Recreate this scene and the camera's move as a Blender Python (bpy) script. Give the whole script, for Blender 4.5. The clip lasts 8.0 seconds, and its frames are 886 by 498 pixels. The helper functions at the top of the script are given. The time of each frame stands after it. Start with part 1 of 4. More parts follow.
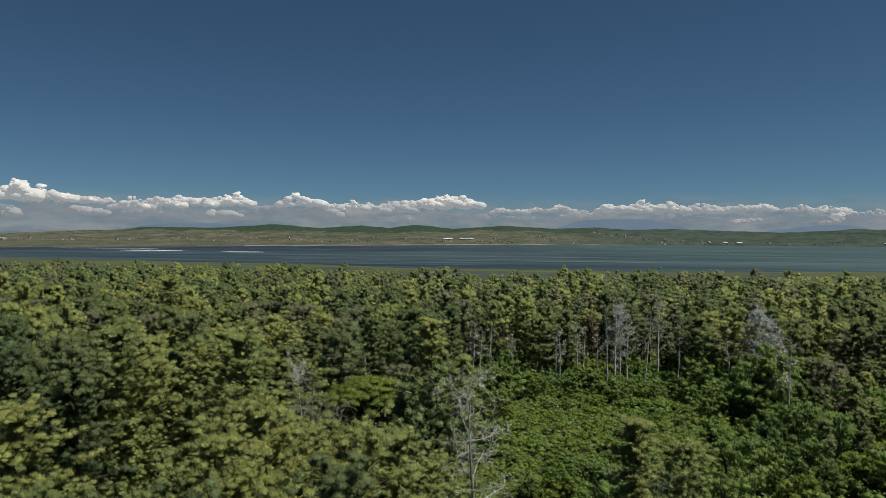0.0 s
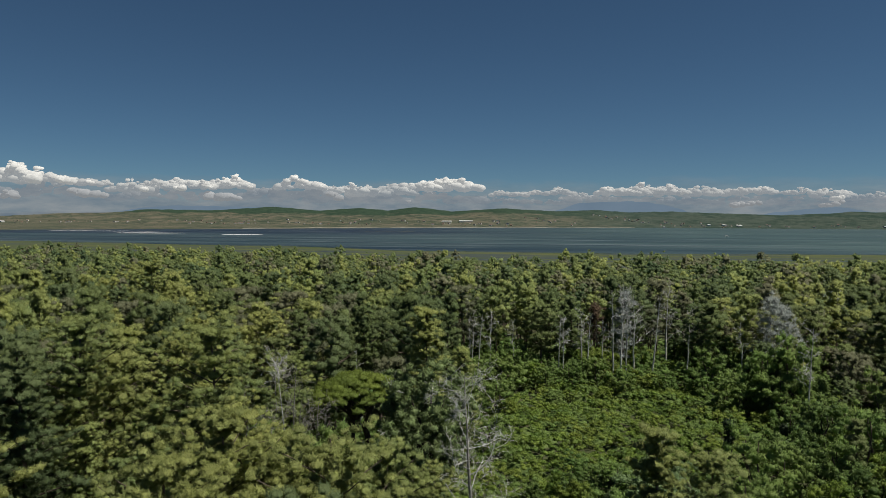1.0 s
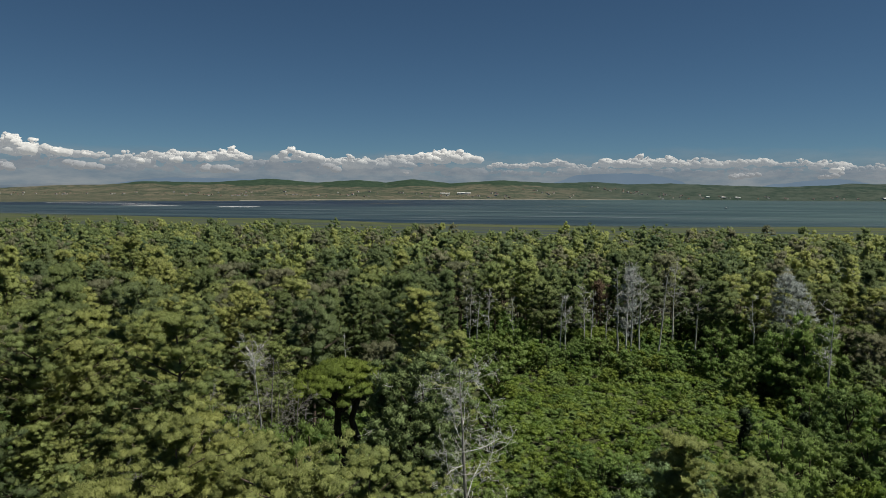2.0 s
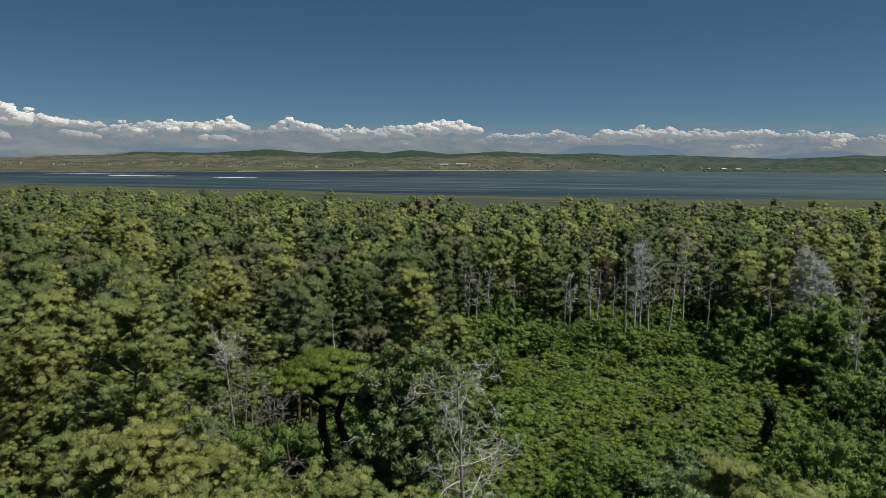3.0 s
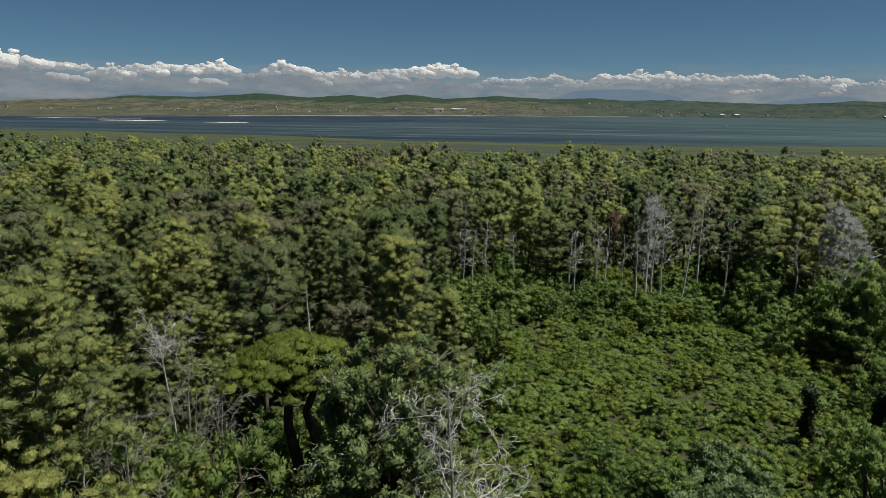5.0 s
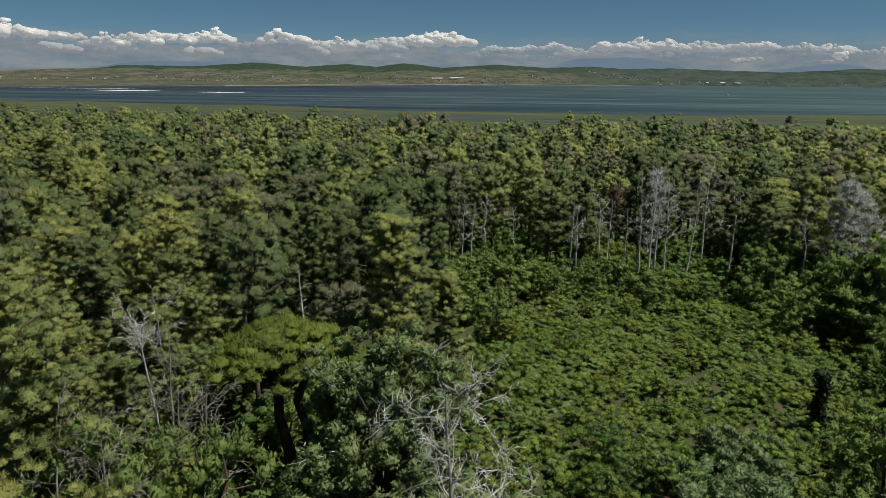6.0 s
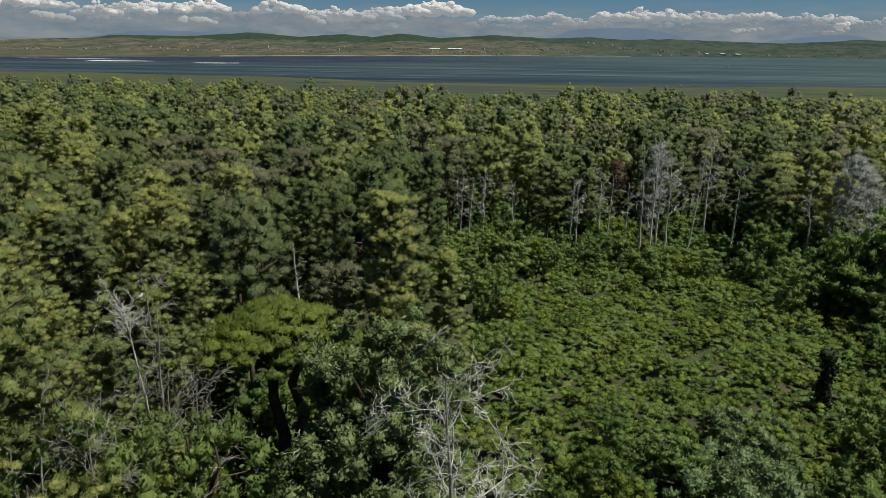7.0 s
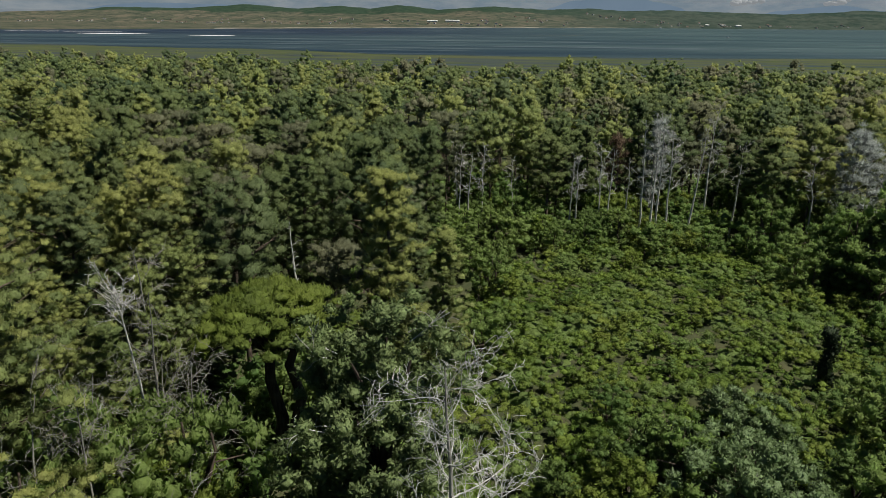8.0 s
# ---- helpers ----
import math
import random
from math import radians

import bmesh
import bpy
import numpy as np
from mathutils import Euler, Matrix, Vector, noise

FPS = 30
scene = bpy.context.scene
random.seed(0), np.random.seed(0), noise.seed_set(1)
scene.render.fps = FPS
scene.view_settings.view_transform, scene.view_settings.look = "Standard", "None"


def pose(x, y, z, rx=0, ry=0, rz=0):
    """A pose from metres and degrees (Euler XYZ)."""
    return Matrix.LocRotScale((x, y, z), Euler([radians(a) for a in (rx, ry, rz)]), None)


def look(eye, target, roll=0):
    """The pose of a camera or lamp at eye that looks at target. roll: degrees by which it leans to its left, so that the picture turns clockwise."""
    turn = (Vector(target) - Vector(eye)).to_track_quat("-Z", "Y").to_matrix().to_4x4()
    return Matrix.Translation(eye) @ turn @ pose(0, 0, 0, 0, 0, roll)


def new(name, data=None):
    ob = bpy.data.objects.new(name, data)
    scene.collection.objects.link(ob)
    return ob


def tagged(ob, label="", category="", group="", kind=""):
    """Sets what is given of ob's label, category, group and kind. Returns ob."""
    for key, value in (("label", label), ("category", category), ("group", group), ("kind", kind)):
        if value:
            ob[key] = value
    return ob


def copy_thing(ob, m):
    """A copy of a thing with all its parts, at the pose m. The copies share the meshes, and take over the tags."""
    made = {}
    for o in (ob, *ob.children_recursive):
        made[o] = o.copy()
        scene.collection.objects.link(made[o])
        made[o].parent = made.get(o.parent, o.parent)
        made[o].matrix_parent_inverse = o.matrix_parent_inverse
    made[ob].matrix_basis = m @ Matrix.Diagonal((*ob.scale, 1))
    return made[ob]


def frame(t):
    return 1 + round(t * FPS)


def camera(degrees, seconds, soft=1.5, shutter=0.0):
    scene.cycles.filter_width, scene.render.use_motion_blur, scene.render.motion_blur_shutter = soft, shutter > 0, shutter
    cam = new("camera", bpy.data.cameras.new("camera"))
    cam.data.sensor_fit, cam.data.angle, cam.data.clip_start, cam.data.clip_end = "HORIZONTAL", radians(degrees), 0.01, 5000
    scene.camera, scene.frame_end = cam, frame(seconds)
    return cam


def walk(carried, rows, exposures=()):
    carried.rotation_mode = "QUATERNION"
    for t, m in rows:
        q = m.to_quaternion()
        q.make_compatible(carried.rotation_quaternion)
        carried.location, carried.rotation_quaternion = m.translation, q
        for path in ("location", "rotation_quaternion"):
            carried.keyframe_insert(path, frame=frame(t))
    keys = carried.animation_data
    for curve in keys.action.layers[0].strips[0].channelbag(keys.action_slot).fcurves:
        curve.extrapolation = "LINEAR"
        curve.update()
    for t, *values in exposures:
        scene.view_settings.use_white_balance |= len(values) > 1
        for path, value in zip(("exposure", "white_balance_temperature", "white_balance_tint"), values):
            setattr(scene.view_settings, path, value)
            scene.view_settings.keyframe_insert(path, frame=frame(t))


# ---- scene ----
cam = camera(64.0, 8.0, soft=0.65)
PATH = [
    (0, (2.406, -1.199, 23.019), (2.191, 0.789, 22.991), 0.4),
    (0.5, (2.232, 1.773, 22.999), (2.018, 3.761, 22.957), 0.4),
    (1, (2.039, 4.843, 23.02), (1.827, 6.83, 22.943), 0.4),
    (1.5, (1.884, 7.694, 23.063), (1.675, 9.679, 22.947), 0.4),
    (1.7, (1.826, 8.845, 23.093), (1.619, 10.83, 22.962), 0.4),
    (2.8, (1.477, 15.564, 23.147), (1.272, 17.541, 22.925), 0.4),
    (3, (1.335, 16.775, 23.115), (1.133, 18.751, 22.879), 0.5),
    (3.5, (1.137, 19.565, 23.117), (0.937, 21.536, 22.844), 0.5),
    (4, (0.968, 22.257, 23.132), (0.771, 24.223, 22.819), 0.5),
    (4.5, (0.852, 24.33, 23.129), (0.659, 26.289, 22.779), 0.5),
    (4.7, (0.789, 25.031, 23.109), (0.599, 26.989, 22.745), 0.6),
    (5.8, (0.543, 28.012, 23.172), (0.369, 29.953, 22.722), 0.5),
    (6, (0.532, 28.428, 23.176), (0.354, 30.365, 22.709), 0.5),
    (6.5, (0.417, 29.172, 23.191), (0.243, 31.1, 22.688), 0.5),
    (7, (0.312, 29.832, 23.208), (0.144, 31.75, 22.666), 0.6),
    (7.5, (0.261, 30.282, 23.24), (0.096, 32.19, 22.663), 0.5),
    (8, (0.215, 30.679, 23.267), (0.054, 32.577, 22.655), 0.5),
]
walk(cam, [(t, look(eye, target, roll)) for t, eye, target, roll in PATH],
     exposures=[(0.0, 0.35), (8.0, 0.35)])

# ---------------------------------------------------------------- sky, sun
GROUND = -1.5
SUN_AZ, SUN_EL = radians(98), radians(64)

world = bpy.data.worlds.new("sky")
scene.world = world
world.use_nodes = True
wn = world.node_tree
sky = wn.nodes.new("ShaderNodeTexSky")
sky.sky_type = "NISHITA"
sky.sun_disc = False
sky.sun_elevation, sky.sun_rotation = SUN_EL, SUN_AZ
sky.altitude, sky.air_density, sky.dust_density, sky.ozone_density = 2500, 0.8, 0.9, 3.0
wn.nodes["Background"].inputs["Strength"].default_value = 0.05
tint = wn.nodes.new("ShaderNodeMix")
tint.data_type, tint.blend_type = "RGBA", "MULTIPLY"
tint.inputs[0].default_value = 1.0
tint.inputs[7].default_value = (0.53, 0.69, 0.705, 1)
wn.links.new(sky.outputs[0], tint.inputs[6])
wn.links.new(tint.outputs[2], wn.nodes["Background"].inputs["Color"])

sun = new("sun", bpy.data.lights.new("sun", "SUN"))
sun.data.energy, sun.data.angle, sun.data.color = 4.5, radians(0.5), (1.0, 0.95, 0.86)
to_sun = Vector((math.cos(SUN_EL) * math.sin(SUN_AZ), math.cos(SUN_EL) * math.cos(SUN_AZ), math.sin(SUN_EL)))
sun.matrix_world = look(to_sun * 60 + Vector((0, 60, 0)), (0, 60, 0))


# ---------------------------------------------------------------- materials
class Nodes:
    """A small writer of node trees."""

    def __init__(self, name):
        self.mat = bpy.data.materials.new(name)
        self.mat.use_nodes = True
        self.nt = self.mat.node_tree
        self.nt.nodes.clear()

    def add(self, kind, out=0, **inputs):
        n = self.nt.nodes.new("ShaderNode" + kind)
        for key, v in inputs.items():
            sock = n.inputs[int(key[1:])] if key[0] == "i" and key[1:].isdigit() else n.inputs[key.replace("_", " ")]
            if hasattr(v, "is_output"):
                self.nt.links.new(v, sock)
            else:
                sock.default_value = v
        return n.outputs[out]

    def noise(self, vec, scale, detail=3.0, rough=0.55):
        n = self.nt.nodes.new("ShaderNodeTexNoise")
        n.inputs["Scale"].default_value = scale
        n.inputs["Detail"].default_value = detail
        n.inputs["Roughness"].default_value = rough
        self.nt.links.new(vec, n.inputs["Vector"])
        return n.outputs["Fac"]

    def scaled(self, vec, s):
        n = self.nt.nodes.new("ShaderNodeMapping")
        n.inputs["Scale"].default_value = s
        self.nt.links.new(vec, n.inputs["Vector"])
        return n.outputs[0]

    def span(self, v, lo, hi, a=0.0, b=1.0):
        return self.add("MapRange", i0=v, i1=lo, i2=hi, i3=a, i4=b)

    def mix(self, f, a, b):
        n = self.nt.nodes.new("ShaderNodeMix")
        n.data_type = "RGBA"
        for sock, v in ((n.inputs[0], f), (n.inputs[6], a), (n.inputs[7], b)):
            if hasattr(v, "is_output"):
                self.nt.links.new(v, sock)
            else:
                sock.default_value = (*v, 1) if isinstance(v, tuple) else v
        return n.outputs[2]

    def gain(self, color, v):
        n = self.nt.nodes.new("ShaderNodeHueSaturation")
        self.nt.links.new(color, n.inputs["Color"])
        self.nt.links.new(v, n.inputs["Value"])
        return n.outputs[0]

    def place(self):
        return self.nt.nodes.new("ShaderNodeNewGeometry").outputs["Position"]

    def island(self):
        return self.nt.nodes.new("ShaderNodeNewGeometry").outputs["Random Per Island"]

    def chance(self):
        return self.nt.nodes.new("ShaderNodeObjectInfo").outputs["Random"]

    def bump(self, h, strength, dist):
        return self.add("Bump", Strength=strength, Distance=dist, Height=h)

    def done(self, shader):
        o = self.nt.nodes.new("ShaderNodeOutputMaterial")
        self.nt.links.new(shader, o.inputs[0])
        return self.mat


def leaf_material(name, dark, light, odd, odd_share=0.5, glow=0.48, rough=0.6, patch=0.22, gloss=0.15):
    n = Nodes(name)
    pos = n.place()
    big = n.span(n.noise(pos, patch, 2.0), 0.38, 0.62)
    col = n.mix(big, dark, light)
    far = n.span(n.noise(pos, patch * 0.27, 2.0), 0.45, 0.62, 0.0, odd_share)
    col = n.mix(far, col, odd)
    col = n.mix(n.span(n.chance(), 0.45, 1.0, 0.0, odd_share), col, odd)
    col = n.gain(col, n.span(n.island(), 0, 1, 0.86, 1.14))
    fine = n.noise(n.scaled(pos, (1, 1, 0.55)), 4.5, 4.0, 0.7)
    col = n.gain(col, n.span(fine, 0.32, 0.68, 0.66, 1.32))
    p = n.add("BsdfPrincipled", Base_Color=col, Roughness=rough, Specular_IOR_Level=gloss, Normal=n.bump(fine, 0.8, 0.18))
    warm = n.mix(0.35, col, tuple(min(1.0, c * 2.0) for c in light))
    t = n.add("BsdfTranslucent", Color=warm)
    return n.done(n.add("MixShader", i0=glow, i1=p, i2=t))


def bark_material(name, a, b, scale=6.0, rough=0.85):
    n = Nodes(name)
    pos = n.place()
    v = n.noise(n.scaled(pos, (1, 1, 0.25)), scale, 5.0)
    col = n.mix(n.span(v, 0.35, 0.65), a, b)
    col = n.gain(col, n.span(n.noise(pos, 0.9), 0.3, 0.7, 0.7, 1.25))
    return n.done(n.add("BsdfPrincipled", Base_Color=col, Roughness=rough, Specular_IOR_Level=0.2,
                        Normal=n.bump(v, 0.6, 0.04)))


PINE = leaf_material("pine_needles", (0.096, 0.138, 0.061), (0.166, 0.215, 0.082), (0.215, 0.241, 0.089), 0.35, patch=0.12)
PINE_YELLOW = leaf_material("pine_needles_yellow", (0.186, 0.243, 0.097), (0.296, 0.334, 0.111), (0.350, 0.341, 0.116), 0.35, patch=0.12)
PINE_DARK = leaf_material("pine_needles_dark", (0.079, 0.126, 0.062), (0.157, 0.202, 0.089), (0.219, 0.253, 0.105), 0.3, patch=0.12)
PINE_GREY = leaf_material("pine_needles_greyish", (0.117, 0.137, 0.079), (0.198, 0.209, 0.122), (0.239, 0.224, 0.135), 0.3, patch=0.12)
STONE_PINE = leaf_material("stone_pine_needles", (0.114, 0.167, 0.039), (0.177, 0.232, 0.046), (0.198, 0.218, 0.050), 0.2)
BROADLEAF = leaf_material("dark_leaves", (0.119, 0.168, 0.066), (0.193, 0.253, 0.103), (0.241, 0.296, 0.134), 0.3, 0.3, 0.65, 0.8, 0.1)
SHRUB = leaf_material("shrub_leaves", (0.104, 0.178, 0.053), (0.193, 0.284, 0.081), (0.246, 0.293, 0.094), 0.4)
BRAMBLE = leaf_material("bramble_leaves", (0.090, 0.154, 0.034), (0.174, 0.246, 0.044), (0.210, 0.242, 0.051), 0.6, 0.4, 0.5, 0.5)
SILVER = leaf_material("silver_leaves", (0.111, 0.175, 0.067), (0.177, 0.252, 0.107), (0.243, 0.319, 0.157), 0.4, 0.3, 0.45, 0.6, 0.3)
IVY = leaf_material("ivy_leaves", (0.015, 0.028, 0.012), (0.028, 0.046, 0.018), (0.039, 0.062, 0.023), 0.3, 0.15, 0.5, 0.9, 0.2)
IVY_GREEN = leaf_material("fern_leaves", (0.069, 0.118, 0.034), (0.134, 0.202, 0.058), (0.172, 0.225, 0.063), 0.4, 0.35, 0.5, 0.6)
GREY_NEEDLES = leaf_material("dead_needles", (0.296, 0.329, 0.305), (0.429, 0.467, 0.442), (0.473, 0.512, 0.481), 0.3, 0.35, 0.8, 0.3, 0.1)
BROWN_NEEDLES = leaf_material("brown_needles", (0.099, 0.069, 0.050), (0.140, 0.099, 0.065), (0.164, 0.123, 0.085), 0.3, 0.3, 0.8, 0.3, 0.1)
BARK = bark_material("pine_bark", (0.06, 0.045, 0.035), (0.16, 0.125, 0.10))
BARK_DARK = bark_material("dark_bark", (0.02, 0.016, 0.013), (0.06, 0.048, 0.04))
DEADWOOD = bark_material("dead_wood", (0.16, 0.145, 0.125), (0.34, 0.315, 0.285), 9.0)
PALE_WOOD = bark_material("bleached_wood", (0.33, 0.33, 0.31), (0.60, 0.595, 0.565), 9.0)
BRUSHWOOD = bark_material("brush_wood", (0.17, 0.165, 0.145), (0.34, 0.325, 0.295), 9.0)


def ground_material():
    n = Nodes("forest_floor_and_marsh")
    pos = n.place()
    sep = n.nt.nodes.new("ShaderNodeSeparateXYZ")
    n.nt.links.new(pos, sep.inputs[0])
    litter = n.mix(n.span(n.noise(pos, 0.5, 5.0), 0.35, 0.65), (0.035, 0.046, 0.020), (0.070, 0.072, 0.035))
    streak = n.noise(n.scaled(pos, (0.008, 0.10, 1)), 1.0, 5.0)
    grass = n.mix(n.span(n.noise(n.scaled(pos, (0.02, 0.09, 1)), 1.0, 5.0), 0.35, 0.65), (0.045, 0.062, 0.022), (0.080, 0.088, 0.036))
    wet = n.mix(n.span(streak, 0.50, 0.56), grass, (0.040, 0.052, 0.050))
    fields = n.mix(n.span(n.noise(n.scaled(pos, (0.003, 0.008, 1)), 1.0, 5.0), 0.4, 0.6), (0.065, 0.078, 0.040), (0.115, 0.108, 0.065))
    col = n.mix(n.span(sep.outputs[1], 285, 320), litter, wet)
    col = n.mix(n.span(sep.outputs[1], 900, 1300), col, fields)
    return n.done(n.add("BsdfPrincipled", Base_Color=col, Roughness=0.95, Specular_IOR_Level=0.1,
                        Normal=n.bump(n.noise(pos, 2.0, 5.0), 0.5, 0.08)))


def water_material():
    n = Nodes("lake_water")
    pos = n.place()
    sep = n.nt.nodes.new("ShaderNodeSeparateXYZ")
    n.nt.links.new(pos, sep.inputs[0])
    wind = n.noise(n.scaled(pos, (0.0016, 0.018, 1)), 1.0, 6.0, 0.65)
    broad = n.noise(n.scaled(pos, (0.0010, 0.0035, 1)), 1.0, 3.0)
    deep = n.mix(n.span(wind, 0.40, 0.60), (0.006, 0.012, 0.026), (0.024, 0.036, 0.050))
    shoal = n.mix(n.span(wind, 0.38, 0.62), (0.022, 0.042, 0.045), (0.056, 0.090, 0.088))
    east = n.span(sep.outputs[0], -250, 350)
    col = n.mix(n.span(broad, 0.42, 0.58, 0.0, 0.5), n.mix(east, deep, shoal), shoal)
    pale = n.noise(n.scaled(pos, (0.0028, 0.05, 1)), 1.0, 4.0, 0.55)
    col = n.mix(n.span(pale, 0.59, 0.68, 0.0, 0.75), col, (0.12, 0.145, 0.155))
    rip = n.noise(n.scaled(pos, (0.35, 0.6, 1)), 1.0, 3.0)
    return n.done(n.add("BsdfPrincipled", Base_Color=col, Roughness=n.span(wind, 0.3, 0.7, 0.45, 0.7), Specular_IOR_Level=0.10,
                        Normal=n.bump(rip, 0.25, 0.2)))


def hill_material():
    n = Nodes("fields_and_wooded_ridges")
    pos = n.place()
    sep = n.nt.nodes.new("ShaderNodeSeparateXYZ")
    n.nt.links.new(pos, sep.inputs[0])
    patch = n.noise(n.scaled(pos, (0.006, 0.004, 0.05)), 1.0, 7.0, 0.7)
    fields = n.mix(n.span(patch, 0.40, 0.60), (0.058, 0.068, 0.048), (0.118, 0.106, 0.078))
    strip = n.noise(n.scaled(pos, (0.004, 0.03, 0.2)), 1.0, 4.0, 0.6)
    fields = n.mix(n.span(strip, 0.55, 0.62, 0.0, 0.8), fields, (0.050, 0.066, 0.042))
    fields = n.mix(n.span(strip, 0.40, 0.34, 0.0, 0.5), fields, (0.150, 0.128, 0.098))
    hedge = n.noise(n.scaled(pos, (1, 1, 3)), 0.022, 6.0, 0.75)
    fields = n.mix(n.span(hedge, 0.50, 0.57, 0.0, 0.85), fields, (0.032, 0.046, 0.034))
    wood = n.mix(n.span(n.noise(pos, 0.03, 5.0, 0.7), 0.35, 0.65), (0.020, 0.038, 0.027), (0.040, 0.062, 0.040))
    h = n.nt.nodes.new("ShaderNodeMath")
    h.operation = "MULTIPLY_ADD"
    n.nt.links.new(n.noise(n.scaled(pos, (0.0035, 0.003, 0.0)), 1.0, 4.0), h.inputs[0])
    h.inputs[1].default_value = 90.0
    n.nt.links.new(sep.outputs[2], h.inputs[2])
    col = n.mix(n.span(h.outputs[0], 106, 112), fields, wood)
    east = n.mix(n.span(n.noise(n.scaled(pos, (0.012, 0.01, 0.08)), 1.0, 7.0, 0.75), 0.42, 0.58), (0.026, 0.044, 0.036), (0.056, 0.072, 0.060))
    col = n.mix(n.span(sep.outputs[0], -150, 700, 0.0, 0.88), col, east)
    return n.done(n.add("BsdfPrincipled", Base_Color=col, Roughness=1.0, Specular_IOR_Level=0.0,
                        Normal=n.bump(hedge, 0.5, 8.0)))


def plain_material(name, a, b, scale=0.02, rough=0.95, spec=0.1):
    n = Nodes(name)
    col = n.mix(n.span(n.noise(n.place(), scale, 4.0), 0.35, 0.65), a, b)
    return n.done(n.add("BsdfPrincipled", Base_Color=col, Roughness=rough, Specular_IOR_Level=spec))


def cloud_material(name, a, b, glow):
    """White vapour in soft lumps, with an even glow added for scattered light."""
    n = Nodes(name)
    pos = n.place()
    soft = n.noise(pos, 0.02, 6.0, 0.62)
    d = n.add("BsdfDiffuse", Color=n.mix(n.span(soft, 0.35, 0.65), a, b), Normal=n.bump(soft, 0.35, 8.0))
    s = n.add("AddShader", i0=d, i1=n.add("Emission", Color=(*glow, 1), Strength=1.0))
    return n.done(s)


GROUND_MAT, WATER, HILL = ground_material(), water_material(), hill_material()
MUD = plain_material("mud_flat", (0.11, 0.115, 0.065), (0.17, 0.16, 0.10), 0.01)
STRAND = plain_material("dry_strand", (0.12, 0.115, 0.09), (0.22, 0.21, 0.17), 0.006)
SAND = plain_material("pale_sand", (0.70, 0.69, 0.66), (0.82, 0.81, 0.78), 0.02)
# Emission only: the blue distance haze is painted on as an even glow.
def haze_glow_material(name, a, b):
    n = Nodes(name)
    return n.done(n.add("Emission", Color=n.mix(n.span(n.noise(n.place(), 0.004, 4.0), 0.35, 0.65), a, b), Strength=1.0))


MOUNTAIN = haze_glow_material("far_mountain_glow", (0.105, 0.150, 0.200), (0.120, 0.166, 0.216))
WHITEWASH = plain_material("white_render", (0.46, 0.46, 0.44), (0.60, 0.60, 0.57), 0.1)
OCHRE = plain_material("ochre_render", (0.26, 0.22, 0.17), (0.34, 0.29, 0.23), 0.1)
ROOF = plain_material("clay_roof", (0.15, 0.095, 0.07), (0.20, 0.13, 0.10), 0.2)
DARK_PANE = plain_material("dark_glass", (0.03, 0.035, 0.04), (0.05, 0.055, 0.06), 0.2, 0.2, 0.5)
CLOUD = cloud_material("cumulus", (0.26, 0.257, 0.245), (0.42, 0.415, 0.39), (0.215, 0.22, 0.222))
# greyer copy: the dull, hazy cloud bodies are put into colour and glow
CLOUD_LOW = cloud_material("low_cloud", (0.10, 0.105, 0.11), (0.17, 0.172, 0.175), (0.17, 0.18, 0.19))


# ---------------------------------------------------------------- mesh tools
def mesh_of(name, verts, tris, material, smooth=False, normals=None):
    me = bpy.data.meshes.new(name)
    v = np.asarray(verts, dtype=np.float32).reshape(-1, 3)
    f = np.asarray(tris, dtype=np.int32).reshape(-1, 3)
    me.vertices.add(len(v))
    me.vertices.foreach_set("co", v.ravel())
    me.loops.add(f.size)
    me.loops.foreach_set("vertex_index", f.ravel())
    me.polygons.add(len(f))
    me.polygons.foreach_set("loop_start", np.arange(len(f), dtype=np.int32) * 3)
    me.polygons.foreach_set("use_smooth", np.full(len(f), smooth or normals is not None))
    me.update(calc_edges=True)
    if normals is not None:
        me.normals_split_custom_set_from_vertices(normals.tolist())
    me.materials.append(material)
    return me


def part_of(name, soup, material, parent, label="", smooth=False):
    ob = new(name, mesh_of(name, soup[0], soup[1], material, smooth, soup[2] if len(soup) > 2 else None))
    ob.parent = parent
    return tagged(ob, label)


def part(name, bm, material, parent, label=""):
    me = bpy.data.meshes.new(name)
    bm.to_mesh(me)
    bm.free()
    me.materials.append(material)
    ob = new(name, me)
    ob.parent = parent
    return tagged(ob, label)


def thing(name, label, category, group="", kind=""):
    return tagged(new(name), label, category, group, kind)


def joined(soups):
    """Arrays of several meshes as one; normals come along where all have them."""
    vs, fs, k = [], [], 0
    for soup in soups:
        vs.append(soup[0])
        fs.append(soup[1] + k)
        k += len(soup[0])
    both = np.concatenate(vs), np.concatenate(fs)
    return (*both, np.concatenate([soup[2] for soup in soups])) if all(len(soup) > 2 for soup in soups) else both


def unit(a):
    return a / np.maximum(np.linalg.norm(a, axis=-1, keepdims=True), 1e-9)


